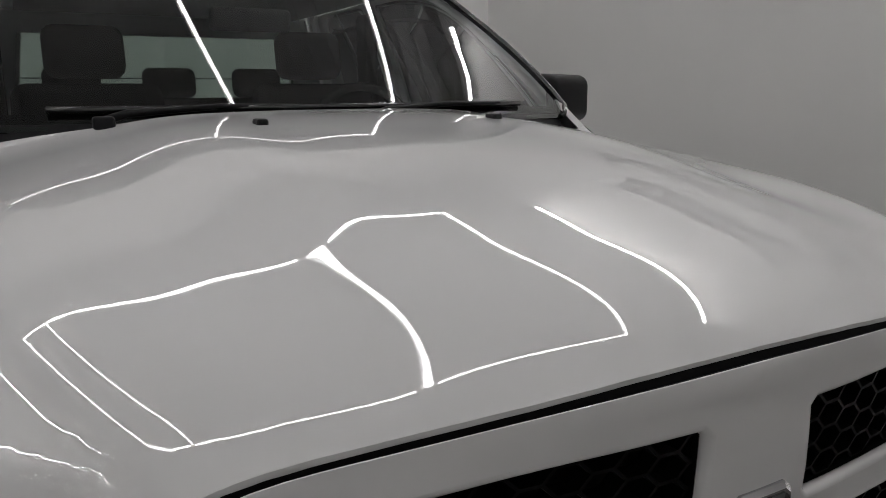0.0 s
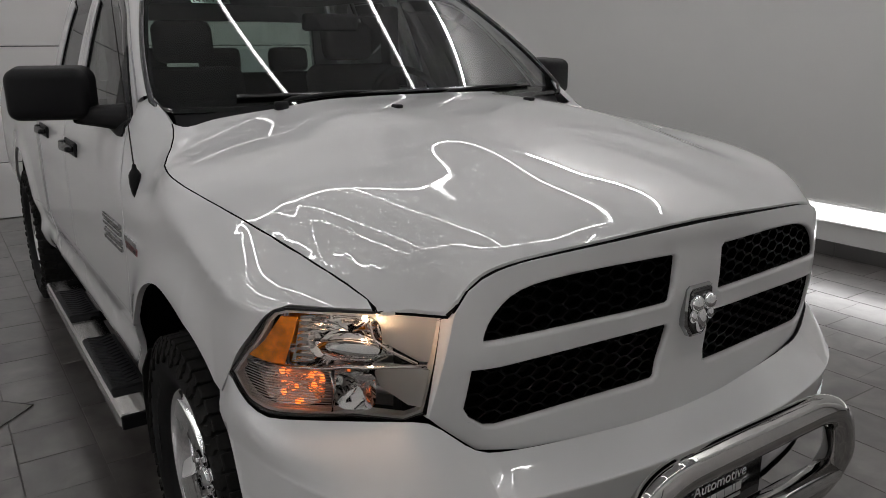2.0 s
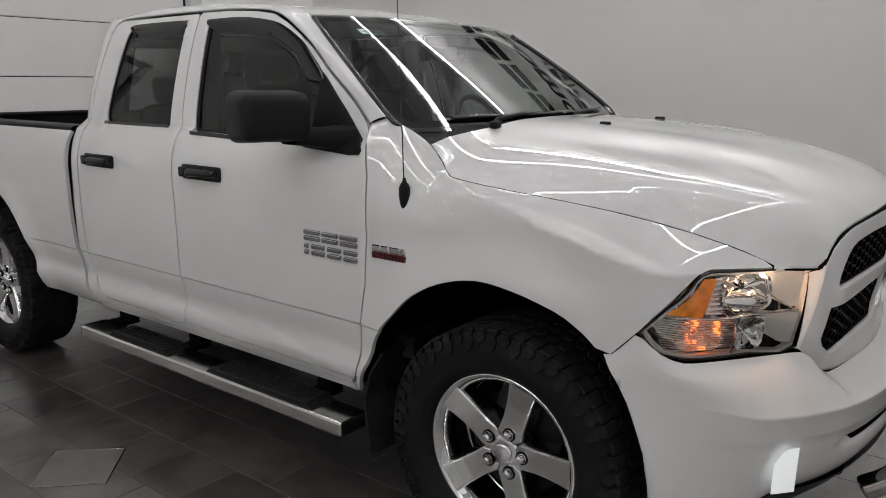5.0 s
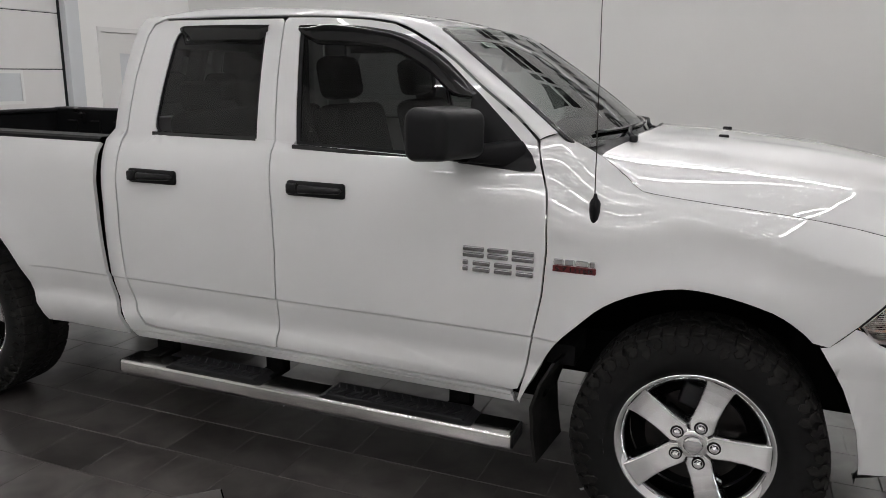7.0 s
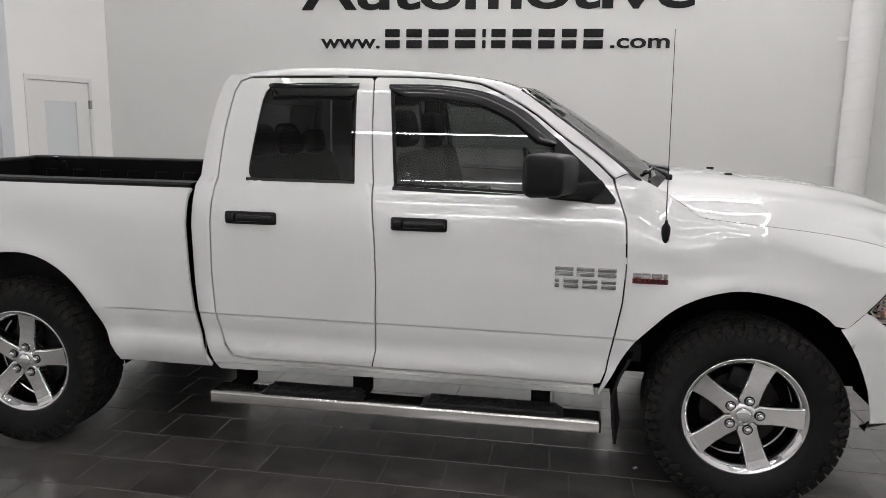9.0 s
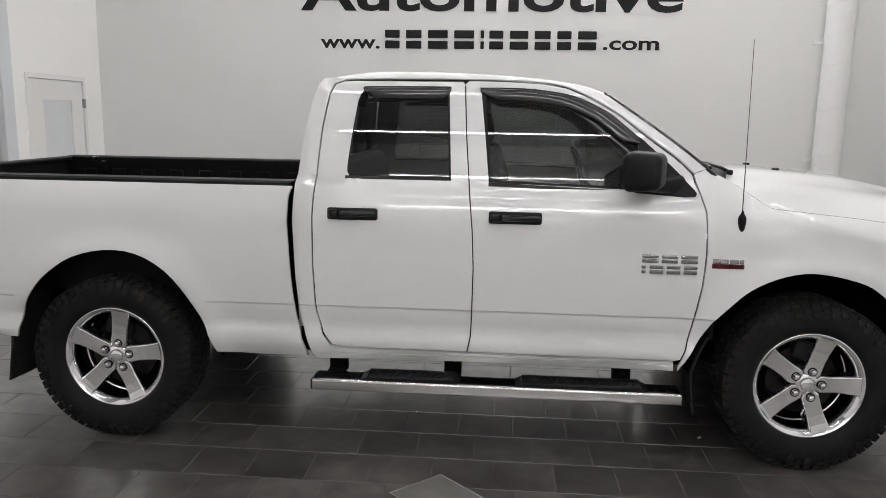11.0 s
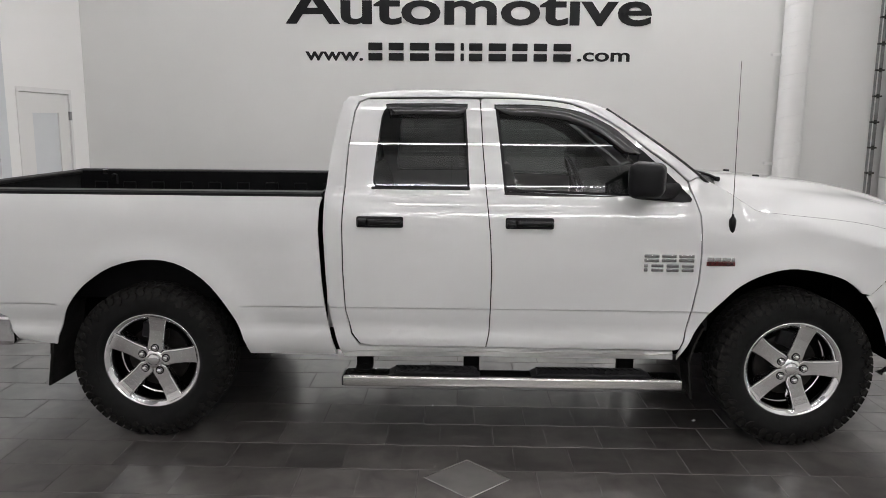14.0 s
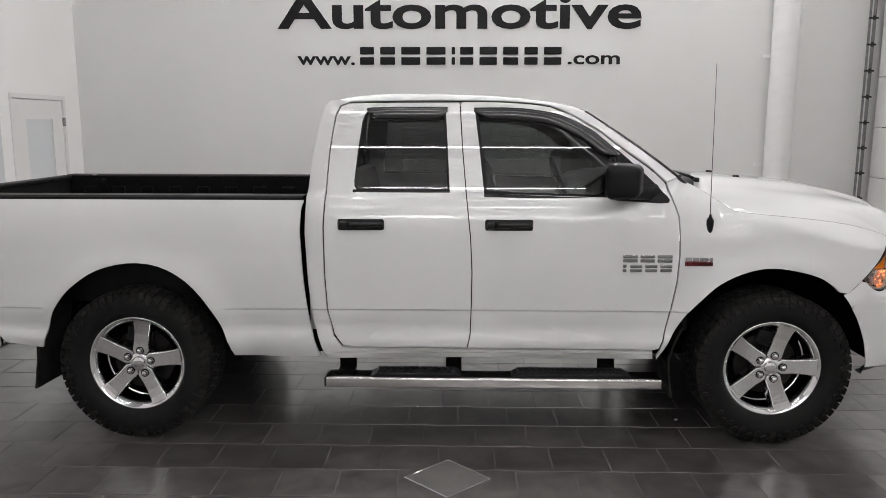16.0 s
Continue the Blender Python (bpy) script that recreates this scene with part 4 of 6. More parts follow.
    arc = rounded([(-3.012, 0.484), (-3.064, 0.633), (-3.136, 0.777), (-3.254, 0.918), (-3.404, 1.003), (-3.574, 1.019), (-3.747, 0.977), (-3.876, 0.897), (-3.960, 0.816), (-4.031, 0.704), (-4.085, 0.55)], 3)
    tail = [(-4.09, 0.530), (-4.31, 0.553), (-4.345, 0.60), (-4.37, 0.68), (-4.42, 0.70), (-4.80, 0.70), (-4.80, 1.364)]
    both(panel("bed_side", [bf + [(-2.80, 0.474)] + arc + tail], lambda x, z: (x, -side_y(x, z), z), material=PAINT, parent=truck, **SIDE))
    part("tailgate", box(-4.83, -4.785, -0.84, 0.84, 0.72, 1.360, 0.012, 2), PAINT, truck)
    part("rear_bumper", box(-4.98, -4.36, -0.93, 0.93, 0.50, 0.685, 0.03, 3), CHROME, truck, smooth=False)
    for s in (-1, 1):
        rows = []
        for x in [-2.605 - 2.195 * k / 20 for k in range(21)]:
            y = side_y(x, 1.377)
            rows.append([(x, s * (y + 0.004), 1.352), (x, s * (y + 0.004), 1.378), (x, s * (y - 0.010), 1.387), (x, s * 0.80, 1.387), (x, s * 0.785, 1.380), (x, s * 0.785, 1.25)])
        part("bed_rail_cap", grid(rows), PLASTIC, truck, "matt black rail cap", smooth=False)
        part("bed_inner_wall", box(-4.79, -2.62, min(s * 0.78, s * 0.80), max(s * 0.78, s * 0.80), 0.80, 1.375), LINER, truck, "black bed liner")
    part("bed_floor", box(-4.79, -2.62, -0.8, 0.8, 0.76, 0.80), LINER, truck)
    part("bed_front_wall", box(-2.66, -2.62, -0.8, 0.8, 0.76, 1.370, 0.006, 1), LINER, truck)
    part("tailgate_liner", box(-4.784, -4.774, -0.778, 0.778, 0.80, 1.357), LINER, truck, "black liner inside the tailgate")
    part("tailgate_cap", box(-4.84, -4.755, -0.85, 0.85, 1.356, 1.381, 0.008, 2), PLASTIC, truck)
    for k in range(9):
        x = -2.85 - 0.22 * k
        part("liner_rib", box(x - 0.05, x + 0.05, 0.762, 0.782, 0.82, 1.30, 0.008, 1), LINER, truck)
    part("tie_down", join(lathe([(-0.01, 0.03), (0.01, 0.03)], 12, "x"), box(-0.02, 0.02, -0.02, 0.02, -0.05, 0.02)), LINER, truck)
    bpy.data.objects["tie_down"].location = (-4.5, 0.765, 1.33)
    part("rail_corner_clip", box(-4.60, -4.56, 0.775, 0.80, 1.35, 1.388, 0.006, 1), STEEL, truck)

    # dark structure behind the gaps and under the floor
    part("underbody", box(-4.7, 0.35, -0.62, 0.62, 0.52, 0.70), BLACK, truck, "black underbody")
    part("cab_floor_pan", box(-2.58, -0.55, -0.87, 0.87, 0.49, 0.62), BLACK, truck)
    part("bed_bulkhead", box(-2.635, -2.55, -0.86, 0.86, 0.50, 1.36), BLACK, truck)
    for y in (-0.39, 0.39):
        part("frame_rail", box(-4.4, 0.9, y - 0.06, y + 0.06, 0.44, 0.56, 0.008, 1), BLACK, truck, "black steel frame rail")
    part("radiator_support", box(0.30, 0.72, -0.70, 0.70, 0.55, 1.06), BLACK, truck)
    part("axle", pipe([(-3.569, -0.72, 0.43), (-3.569, 0.72, 0.43)], 0.05, 12), DARKMETAL, truck)
    part("front_axle", pipe([(0, -0.72, 0.43), (0, 0.72, 0.43)], 0.045, 12), DARKMETAL, truck)
    part("differential", lathe([(-0.16, 0.02), (-0.13, 0.12), (0, 0.17), (0.13, 0.12), (0.16, 0.02)], 20), DARKMETAL, truck, smooth=True)
    bpy.data.objects["differential"].location = (-3.569, 0.05, 0.43)
    # wheel wells
    for s in (-1, 1):
        for cx, lo, hi in ((0.0, -0.66, 0.50), (-3.569, -0.56, 0.56)):
            prof = []
            for k in range(19):
                a = math.pi * k / 18
                prof.append((cx + 0.58 * math.cos(a), 0.46 + 0.60 * math.sin(a)))
            rows = [[(x, s * (0.945 if x - cx < 0.3 or cx < -1 else 0.86), z) for x, z in prof], [(x, s * 0.55, z) for x, z in prof]]
            part("wheel_well", grid(rows), BLACK, truck, "black plastic wheel-arch liner")


def interior():
    part("cabin_floor", box(-2.55, -0.45, -0.84, 0.84, 0.62, 0.70), DASH, truck)
    part("headliner", box(-2.45, -1.22, -0.62, 0.62, 1.865, 1.88), DASH, truck)
    rows = []
    for k in range(13):
        y = -0.80 + 1.6 * k / 12
        s = -0.10 * (y / 0.76) ** 2
        rows.append([(-0.42 + s, y, 1.36), (-0.40 + s, y, 1.425), (-0.55 + s, y, 1.438 + (0.035 if 0.2 < y < 0.6 else 0)), (-0.80 + s, y, 1.43 + (0.03 if 0.2 < y < 0.6 else 0)), (-0.90 + s, y, 1.36), (-0.88 + s, y, 1.0)])
    part("dashboard", grid(rows), DASH, truck, "dark grey vinyl dashboard", smooth=True)
    wheel = part("steering_wheel", lathe([(0.0 + 0.016 * math.sin(2 * math.pi * k / 8), 0.185 + 0.016 * math.cos(2 * math.pi * k / 8)) for k in range(8)], 32, "x", closed=True), DASH, truck, smooth=True)
    wheel.matrix_basis = pose(-1.02, 0.40, 1.36, 0, -22, 0)
    part("wheel_hub", join(box(-0.02, 0.03, -0.06, 0.06, -0.06, 0.06, 0.015, 2), box(-0.008, 0.012, -0.18, 0.18, -0.015, 0.015)), DASH, wheel)

    def seat(x, y, w, back_top, head):
        s = part("seat", box(x, x + 0.5, y - w / 2, y + w / 2, 0.86, 1.02, 0.05, 3), FABRIC, truck, "dark cloth seat", smooth=True)
        bm = box(-0.06, 0.07, -w / 2, w / 2, 0, back_top - 0.98, 0.05, 3)
        for v in bm.verts:
            v.co.y *= 1 - 0.18 * max(0, v.co.z - 0.3)
        b = part("backrest", bm, FABRIC, s, smooth=True)
        b.matrix_basis = pose(x + 0.03, y, 0.98, 0, -14, 0)
        if head:
            h = part("headrest", box(-0.055, 0.055, -0.135, 0.135, 0, 0.19, 0.045, 3), FABRIC, s, smooth=True)
            h.matrix_basis = pose(x - 0.13, y, back_top + 0.005, 0, -10, 0)
        return s
    seat(-1.52, -0.42, 0.52, 1.56, True)
    seat(-1.52, 0.42, 0.52, 1.56, True)
    s = seat(-2.35, 0.0, 1.30, 1.50, False)
    for y in (-0.42, 0.0, 0.42):
        h = part("headrest", box(-0.045, 0.045, -0.12, 0.12, 0, 0.14, 0.035, 3), FABRIC, s, smooth=True)
        h.matrix_basis = pose(-2.44, y, 1.49, 0, -8, 0)
    part("pillar_trim", box(-1.78, -1.66, -0.74, -0.68, 0.9, 1.84, 0.02, 2), DASH, truck)
    mirrored(bpy.data.objects["pillar_trim"])
    m = part("rear_view_mirror", box(-0.02, 0.015, -0.125, 0.125, -0.035, 0.035, 0.015, 3), DASH, truck, smooth=True)
    m.matrix_basis = pose(-0.98, 0.0, 1.73, 0, 12, 0)


def windscreen():
    zs = (1.445, 1.469, 1.515, 1.56, 1.606, 1.66, 1.714, 1.78, 1.846)
    def ring(d, top, low):
        right = [(SCREEN_EDGE(z) - d, z) for z in zs if low < z < top]
        mid = [(0.69 - d, top + 0.012), (0.4, top + 0.022), (0.0, top + 0.026)]
        base = [(0.80 - d, low), (0.5, low + 0.003), (0.0, low + 0.012)]
        half = base[::-1] + right + mid
        return half + [(-y, z) for y, z in reversed(half[1:-1])]
    outer = ring(0.0, 1.847, 1.432)
    ws = panel("windscreen", [outer], lambda y, z: (screen_x(y, z), y, z), (1, 0, 0.5), WSGLASS, truck, "clear laminated windscreen", step=(0.06, 0.05), lip=0)
    panel("black_border", [outer, ring(0.022, 1.828, 1.470)], lambda y, z: (screen_x(y, z) - 0.003, y, z - 0.003), (1, 0, 0.5), GLOSSBLACK, ws, "black ceramic border", step=(0.06, 0.05), lip=0)
    # side mouldings
    for s in (-1, 1):
        path = [(screen_x(SCREEN_EDGE(z), z) + 0.003, s * SCREEN_EDGE(z), z + 0.002) for z in (1.436,) + zs]
        part("screen_moulding", pipe(path, 0.0095, 8), GLOSSBLACK, truck, "black rubber moulding", smooth=True)
    # cowl
    rows = []
    for k in range(25):
        y = -0.80 + 1.6 * k / 24
        e = -0.385 + 0.11 * (1 - (y / 0.80) ** 2)
        hz = hood_z(max(e, -0.39), y) - 0.018
        rows.append([(e + 0.03, y, hz - 0.03), (e - 0.005, y, hz), (e - 0.06, y, hz + 0.004), (screen_x(y, 1.45) + 0.004, y, 1.447), (screen_x(y, 1.45) - 0.03, y, 1.45)])
    part("cowl", grid(rows), PLASTIC, truck, "black plastic cowl panel", smooth=True)
    # wipers
    for y0, y1 in ((-0.50, 0.14), (0.115, 0.70)):
        w = part("wiper", pipe([(-0.340, y0, 1.456), (-0.36, y0 + 0.05, 1.470), (-0.385, y0 + 0.25, 1.482), (screen_x(y1 - 0.12, 1.475) + 0.012, y1 - 0.12, 1.480)], [0.010, 0.009, 0.007, 0.005], 8), PLASTIC, truck, "black wiper arm", smooth=True)
        blade = []
        for k in range(9):
            y = y0 - 0.10 + (y1 - y0 + 0.05) * k / 8
            blade.append((screen_x(y, 1.475) + 0.012, y, 1.478))
        part("blade", pipe(blade, 0.008, 6), GLOSSBLACK, w, smooth=True)
        p = part("pivot", box(-0.016, 0.014, -0.022, 0.022, -0.02, 0.008, 0.007, 2), PLASTIC, w, smooth=True)
        p.location = (-0.335, y0, 1.458)
    # paper sticker behind the glass
    st = part("stock_sticker", box(0, 0.145, 0, 0.038, -0.0006, 0), STICKER, truck, "pale green paper stock sticker")
    yx = Vector((0, 1, 0))
    y, z = -0.585, 1.785
    up = (Vector((screen_x(y, z + 0.05), y, z + 0.05)) - Vector((screen_x(y, z), y, z))).normalized()
    n = yx.cross(up)
    o = Vector((screen_x(y, z), y, z)) + n * 0.006
    st.matrix_basis = Matrix(((yx.x, up.x, n.x, o.x), (yx.y, up.y, n.y, o.y), (yx.z, up.z, n.z, o.z), (0, 0, 0, 1)))
    words("stock_number", "14369ZA", 0.036, Matrix.Translation((0.008, 0.006, 0.0006)), INK, st, "handwritten black number", bold=0.0006, width=0.128)


def front_end():
    # grille surround with four openings
    half = [(-y, HOOD_LIP(y) - 0.0065) for y in [0.637 * k / 24 for k in range(25)]] + [(-0.642, 1.10), (-0.662, 0.99), (-0.677, 0.890), (-0.655, 0.868), (-0.585, 0.808), (-0.48, 0.783), (-0.3, 0.770), (-0.12, 0.766), (0.0, 0.766)]
    outline = half + [(-y, z) for y, z in reversed(half[1:-1])]
    ul = rounded([(-0.586, 1.059), (-0.580, 1.082), (-0.563, 1.113), (-0.526, 1.145), (-0.47, 1.163), (-0.38, 1.171), (-0.25, 1.175), (-0.090, 1.175)], 2) + [(-0.084, 1.169), (-0.088, 1.064), (-0.096, 1.059)]
    ll = [(-0.606, 0.998), (-0.616, 0.912), (-0.606, 0.891), (-0.572, 0.866), (-0.545, 0.861), (-0.10, 0.862), (-0.090, 0.868), (-0.076, 0.994), (-0.082, 1.002), (-0.36, 1.000)]
    cells = [ul, ll, [(-y, z) for y, z in ul], [(-y, z) for y, z in ll]]
    def spread(loop, d):
        """The loop moved outward by d."""
        turn = 1 if sum(loop[k - 1][0] * loop[k][1] - loop[k][0] * loop[k - 1][1] for k in range(len(loop))) > 0 else -1
        made = []
        for k, p in enumerate(loop):
            w = (Vector(loop[(k + 1) % len(loop)]) - Vector(loop[k - 1])).normalized()
            made.append((p[0] + w.y * d * turn, p[1] - w.x * d * turn))
        return made
    fine = []
    for c in cells:
        loop = []
        for a, b in zip(c, c[1:] + c[:1]):
            n = max(1, int((Vector(b) - Vector(a)).length / 0.03))
            loop += [(a[0] + (b[0] - a[0]) * k / n, a[1] + (b[1] - a[1]) * k / n) for k in range(n)]
        fine.append(loop)
    g = panel("grille_surround", [outline] + [spread(c, 0.010) for c in fine], lambda y, z: (nose_x(y, z), y, z), (1, 0, 0), PAINT, truck, "white painted grille frame", step=(0.035, 0.035), lip=0.002, lip_way=(-1, 0, 0))
    for c in fine:
        rows = []
        for a in [math.pi / 2 * k / 6 for k in range(7)] + [None]:
            off, deep = (0.0, 0.013) if a is None else (0.010 * (1 - math.sin(a)), 0.010 * (1 - math.cos(a)))
            rows.append([(nose_x(y, z) - deep, y, z) for y, z in spread(c, off)])
        part("opening_edge", grid(rows, close_v=True), PAINT, g, smooth=True)
        part("opening_lining", grid([[(nose_x(y, z) - deep, y, z) for y, z in c] for deep in (0.012, 0.056)], close_v=True), MESHBLACK, g, "black plastic lining")
    # the surround's side walls, back to the lamps
    for s in (-1, 1):
        edge = [(0.637, HOOD_LIP(0.637) - 0.0065), (0.642, 1.10), (0.652, 1.045), (0.662, 0.99), (0.670, 0.94), (0.677, 0.890)]
        part("surround_edge", grid([[(nose_x(y, z) - b, s * (y + o), z) for b, o in ((0.0, -0.0005), (0.003, 0.0015), (0.012, 0.002), (0.050, 0.002))] for y, z in edge]), PAINT, g, smooth=True)
    part("grille_backing", grid([[(nose_x(y, z) - 0.060, y, z) for z in (0.80, 0.9, 1.0, 1.1, 1.2)] for y in [-0.64 + 0.08 * k for k in range(17)]]), BLACK, truck, "black backing")
    for cell in cells:
        us = [p[0] for p in cell]
        zs = [p[1] for p in cell]
        bars = bmesh.new()
        w, h = 0.056, 0.031
        i = 0
        y = min(us) - w
        while y < max(us) + w:
            z = min(zs) - h + (h / 2 if i % 2 else 0)
            while z < max(zs) + h:
                hexa = [(y - w * 0.5, z), (y - w * 0.22, z + h / 2), (y + w * 0.22, z + h / 2), (y + w * 0.5, z)]
                for (a, b), (c, d) in zip(hexa, hexa[1:]):
                    m = ((a + c) / 2, (b + d) / 2)
                    if min(us) - 0.01 < m[0] < max(us) + 0.01 and min(zs) - 0.01 < m[1] < max(zs) + 0.01:
                        t = 0.0019
                        way = Vector((c - a, d - b)).normalized()
                        nx, nz = -way.y * t, way.x * t
                        q = []
                        for dx in (-0.018, -0.040):
                            for (u, v) in ((a + nx, b + nz), (c + nx, d + nz), (c - nx, d - nz), (a - nx, b - nz)):
                                q.append(bars.verts.new((nose_x(u, v) + dx, u, v)))
                        for f in ((0, 1, 2, 3), (0, 4, 5, 1), (1, 5, 6, 2), (2, 6, 7, 3), (3, 7, 4, 0)):
                            bars.faces.new([q[k] for k in f])
                z += h
            y += w * 0.72
            i += 1
        bmesh.ops.recalc_face_normals(bars, faces=bars.faces)
        part("grille_mesh", bars, MESHBLACK, g, "black honeycomb mesh")
    # emblem: plain shield shape
    e = thing("grille_emblem", "", "")
    e.parent = truck
    sh = [(-0.046, 0.062), (-0.036, 0.070), (0.036, 0.070), (0.046, 0.062), (0.050, 0.010), (0.046, -0.030), (0.022, -0.062), (-0.022, -0.062), (-0.046, -0.030), (-0.050, 0.010)]
    fn = lambda s, d: (lambda u, v, h: (0.904 + d + h, 0.003 + u * s, 1.023 + v * s))
    part("shield", prism(sh, fn(0.98, 0), 0.020), BADGE, e, "chrome shield")
    part("shield_field", prism(sh, fn(0.84, 0.0185), 0.004), GLOSSBLACK, e)
    for s in (-1, 1):
        lobe = lathe([(0.020 * math.sin(a), 0.020 * math.cos(a)) for a in [-math.pi / 2 + math.pi * k / 8 for k in range(9)]], 14, "x")
        for v in lobe.verts:
            v.co = (0.930 + 0.9 * v.co.x, 0.003 + s * 0.0215 + v.co.y, 1.050 + 1.1 * v.co.z)
        part("emblem_lobe", lobe, CHROME, e, smooth=True)
        drop = lathe([(0.011 * math.sin(a), 0.011 * math.cos(a)) for a in [-math.pi / 2 + math.pi * k / 8 for k in range(9)]], 12, "x")
        for v in drop.verts:
            v.co = (0.929 + v.co.x, 0.003 + s * 0.030 + 0.9 * v.co.y, 1.019 + 1.6 * v.co.z)
        part("emblem_drop", drop, CHROME, e, smooth=True)
    part("emblem_stem", lathe([(0.924, 0.019), (0.934, 0.016), (0.941, 0.009), (0.943, 0.0)], 16, "x"), CHROME, e, smooth=True)
    st = bpy.data.objects["emblem_stem"]
    st.matrix_basis = Matrix.Translation((0, 0.003, 1.008)) @ Matrix.Diagonal((1, 0.75, 1.9, 1))

    # black line between hood and grille
    rows = []
    for k in range(41):
        y = -0.645 + 1.29 * k / 40
        a = abs(y)
        zt, x, h = HOOD_LIP(a), nose_x(y, HOOD_LIP(a)), HOOD_EDGE(a)
        rows.append([(h - 0.006, y, zt - 0.002), ((h + x) / 2, y, zt - 0.010), (x - 0.003, y, zt - 0.0085), (x - 0.05, y, zt - 0.03)])
    part("hood_seal", grid(rows), BLACK, truck, "black hood seal and painted shade of the gap under the hood")
    # black strip over each lamp: shade of the hood gap, done in colour
    for s in (-1, 1):
        rows = []
        for k in range(9):
            y = 0.643 + 0.107 * k / 8
            h, zt = HOOD_EDGE(y), HOOD_LIP(y)
            rows.append([(h - 0.004, s * y, zt - 0.0085), (h + 0.0045, s * y, zt - 0.0088), (h + 0.0045, s * y, zt - 0.0140), (h - 0.01, s * y, zt - 0.016)])
        part("hood_seal", grid(rows), BLACK, truck, "black hood seal and painted shade of the gap under the hood")

    # bumper
    tops = [(0.890, 0.0, 0.768), (0.888, 0.15, 0.768), (0.873, 0.3, 0.772), (0.853, 0.48, 0.785), (0.842, 0.583, 0.807), (0.820, 0.65, 0.86), (0.797, 0.684, 0.884), (0.74, 0.752, 0.883), (0.66, 0.84, 0.877), (0.575, 0.930, 0.873), (0.535, 0.953, 0.881), (0.502, 0.966, 0.899), (0.466, 0.974, 0.928), (0.449, 0.976, 0.944), (0.425, 0.975, 0.9195), (0.388, 0.974, 0.880), (0.368, 0.973, 0.864), (0.345, 0.973, 0.862)]
    face = [(1.015, 0.0), (1.012, 0.15), (1.0, 0.3), (0.968, 0.48), (0.935, 0.59), (0.905, 0.66), (0.880, 0.705), (0.825, 0.785), (0.745, 0.868), (0.64, 0.930), (0.55, 0.960), (0.47, 0.974), (0.41, 0.978), (0.345, 0.978)]
    n = 44
    T, C = resample(rounded(tops, 4), n), [Vector((p.x, p.y, 0)) for p in resample(rounded([(x, y, 0.0) for x, y in face], 4), n)]
    archx = lambda z: np.interp(z, [0.45, 0.495, 0.60, 0.718, 0.80, 0.876], [0.503, 0.500, 0.480, 0.437, 0.389, 0.338]) + 0.002
    for s in (-1, 1):
        def place(p, z, back=0.0, down=False):
            inn = Vector((p.x - back * 0.9, p.y - back * 0.35 * min(1, p.y / 0.5), z))
            inn.x = max(inn.x, archx(z))
            return (inn.x, s * inn.y, inn.z)
        rows = []
        for t, c in zip(T, C):
            m = 0.737 + 0.03 * min(max((c.y - 0.86) / 0.1, 0), 1)
            m = min(m, t.z - 0.025)
            end = Vector((c.x, c.y, m))
            full = (0.004 if t.y > 0.585 else -0.007) + 0.014 * min(max((c.y - 0.80) / 0.14, 0), 1)
            row = []
            for q in (0, 0.04, 0.15, 0.3, 0.5, 0.7, 0.85, 0.93, 0.97, 1):
                b = t.lerp(end, q) + Vector((0.8, 0.5 * min(1, c.y), 0.5)) * full * math.sin(math.pi * q) ** 2
                b.x = max(b.x, archx(b.z))
                row.append((b.x, s * b.y, b.z))
            slot = 1 - min(max((c.y - 0.52) / 0.10, 0), 1)
            side = min(max((c.y - 0.76) / 0.16, 0), 1)
            for z, back in ((m - 0.005, 0.0005), (m - 0.012, 0.002), (m - 0.03, 0.005), (0.672, 0.009), (0.664, 0.010), (0.658, 0.016), (0.635, 0.018 + 0.004 * slot), (0.620, 0.019 + 0.06 * slot), (0.606, 0.022 + 0.06 * slot), (0.600, 0.024 + 0.006 * slot), (0.585, 0.025), (0.56, 0.030), (0.53, 0.042), (0.505, 0.056), (0.485, 0.075)):
                row.append(place(c, z - 0.035 * side * min(max((0.60 - z) / 0.10, 0), 1), back * (1 - 0.75 * side)))
            rows.append(row)
        fold = next(i for i, t in enumerate(T) if t.y > 0.585)
        part("front_bumper", join(grid(rows[:fold + 1]), grid(rows[fold:])), PAINT, truck, "white painted bumper", smooth=True)
        rows = [[place(c, 0.630, 0.035), place(c, 0.620, 0.045), place(c, 0.606, 0.050), place(c, 0.601, 0.035)] for c in C if c.y < 0.56]
        part("bumper_slot", grid(rows), BLACK, truck, "black bumper slot")
        rows = [[place(c, 0.492 - 0.035 * min(max((c.y - 0.76) / 0.16, 0), 1), 0.05), place(c, 0.44, 0.09), place(c, 0.40, 0.13), place(c, 0.40, 0.18)] for c in C]
        part("air_dam", grid(rows), PLASTIC, truck, "black plastic air dam", smooth=True)
        # lit fog lamp
        rows = []
        for k in range(11):
            f = k / 10
            y = 0.772 + 0.055 * f
            i = min(n - 2, max(j for j in range(n) if C[j].y <= y))
            p = C[i].lerp(C[i + 1], (y - C[i].y) / max(C[i + 1].y - C[i].y, 1e-6))
            top = 0.648 - 0.045 * max(0, (f - 0.35) / 0.65) ** 2.2
            rows.append([(p.x + 0.002 - 0.02 * (0.648 - z) , s * (p.y + 0.002), z) for z in (top, 0.61, 0.58, 0.550, 0.518)])
        part("fog_lamp", grid(rows), FOGGLOW, truck, "lit white fog lamp", smooth=True)

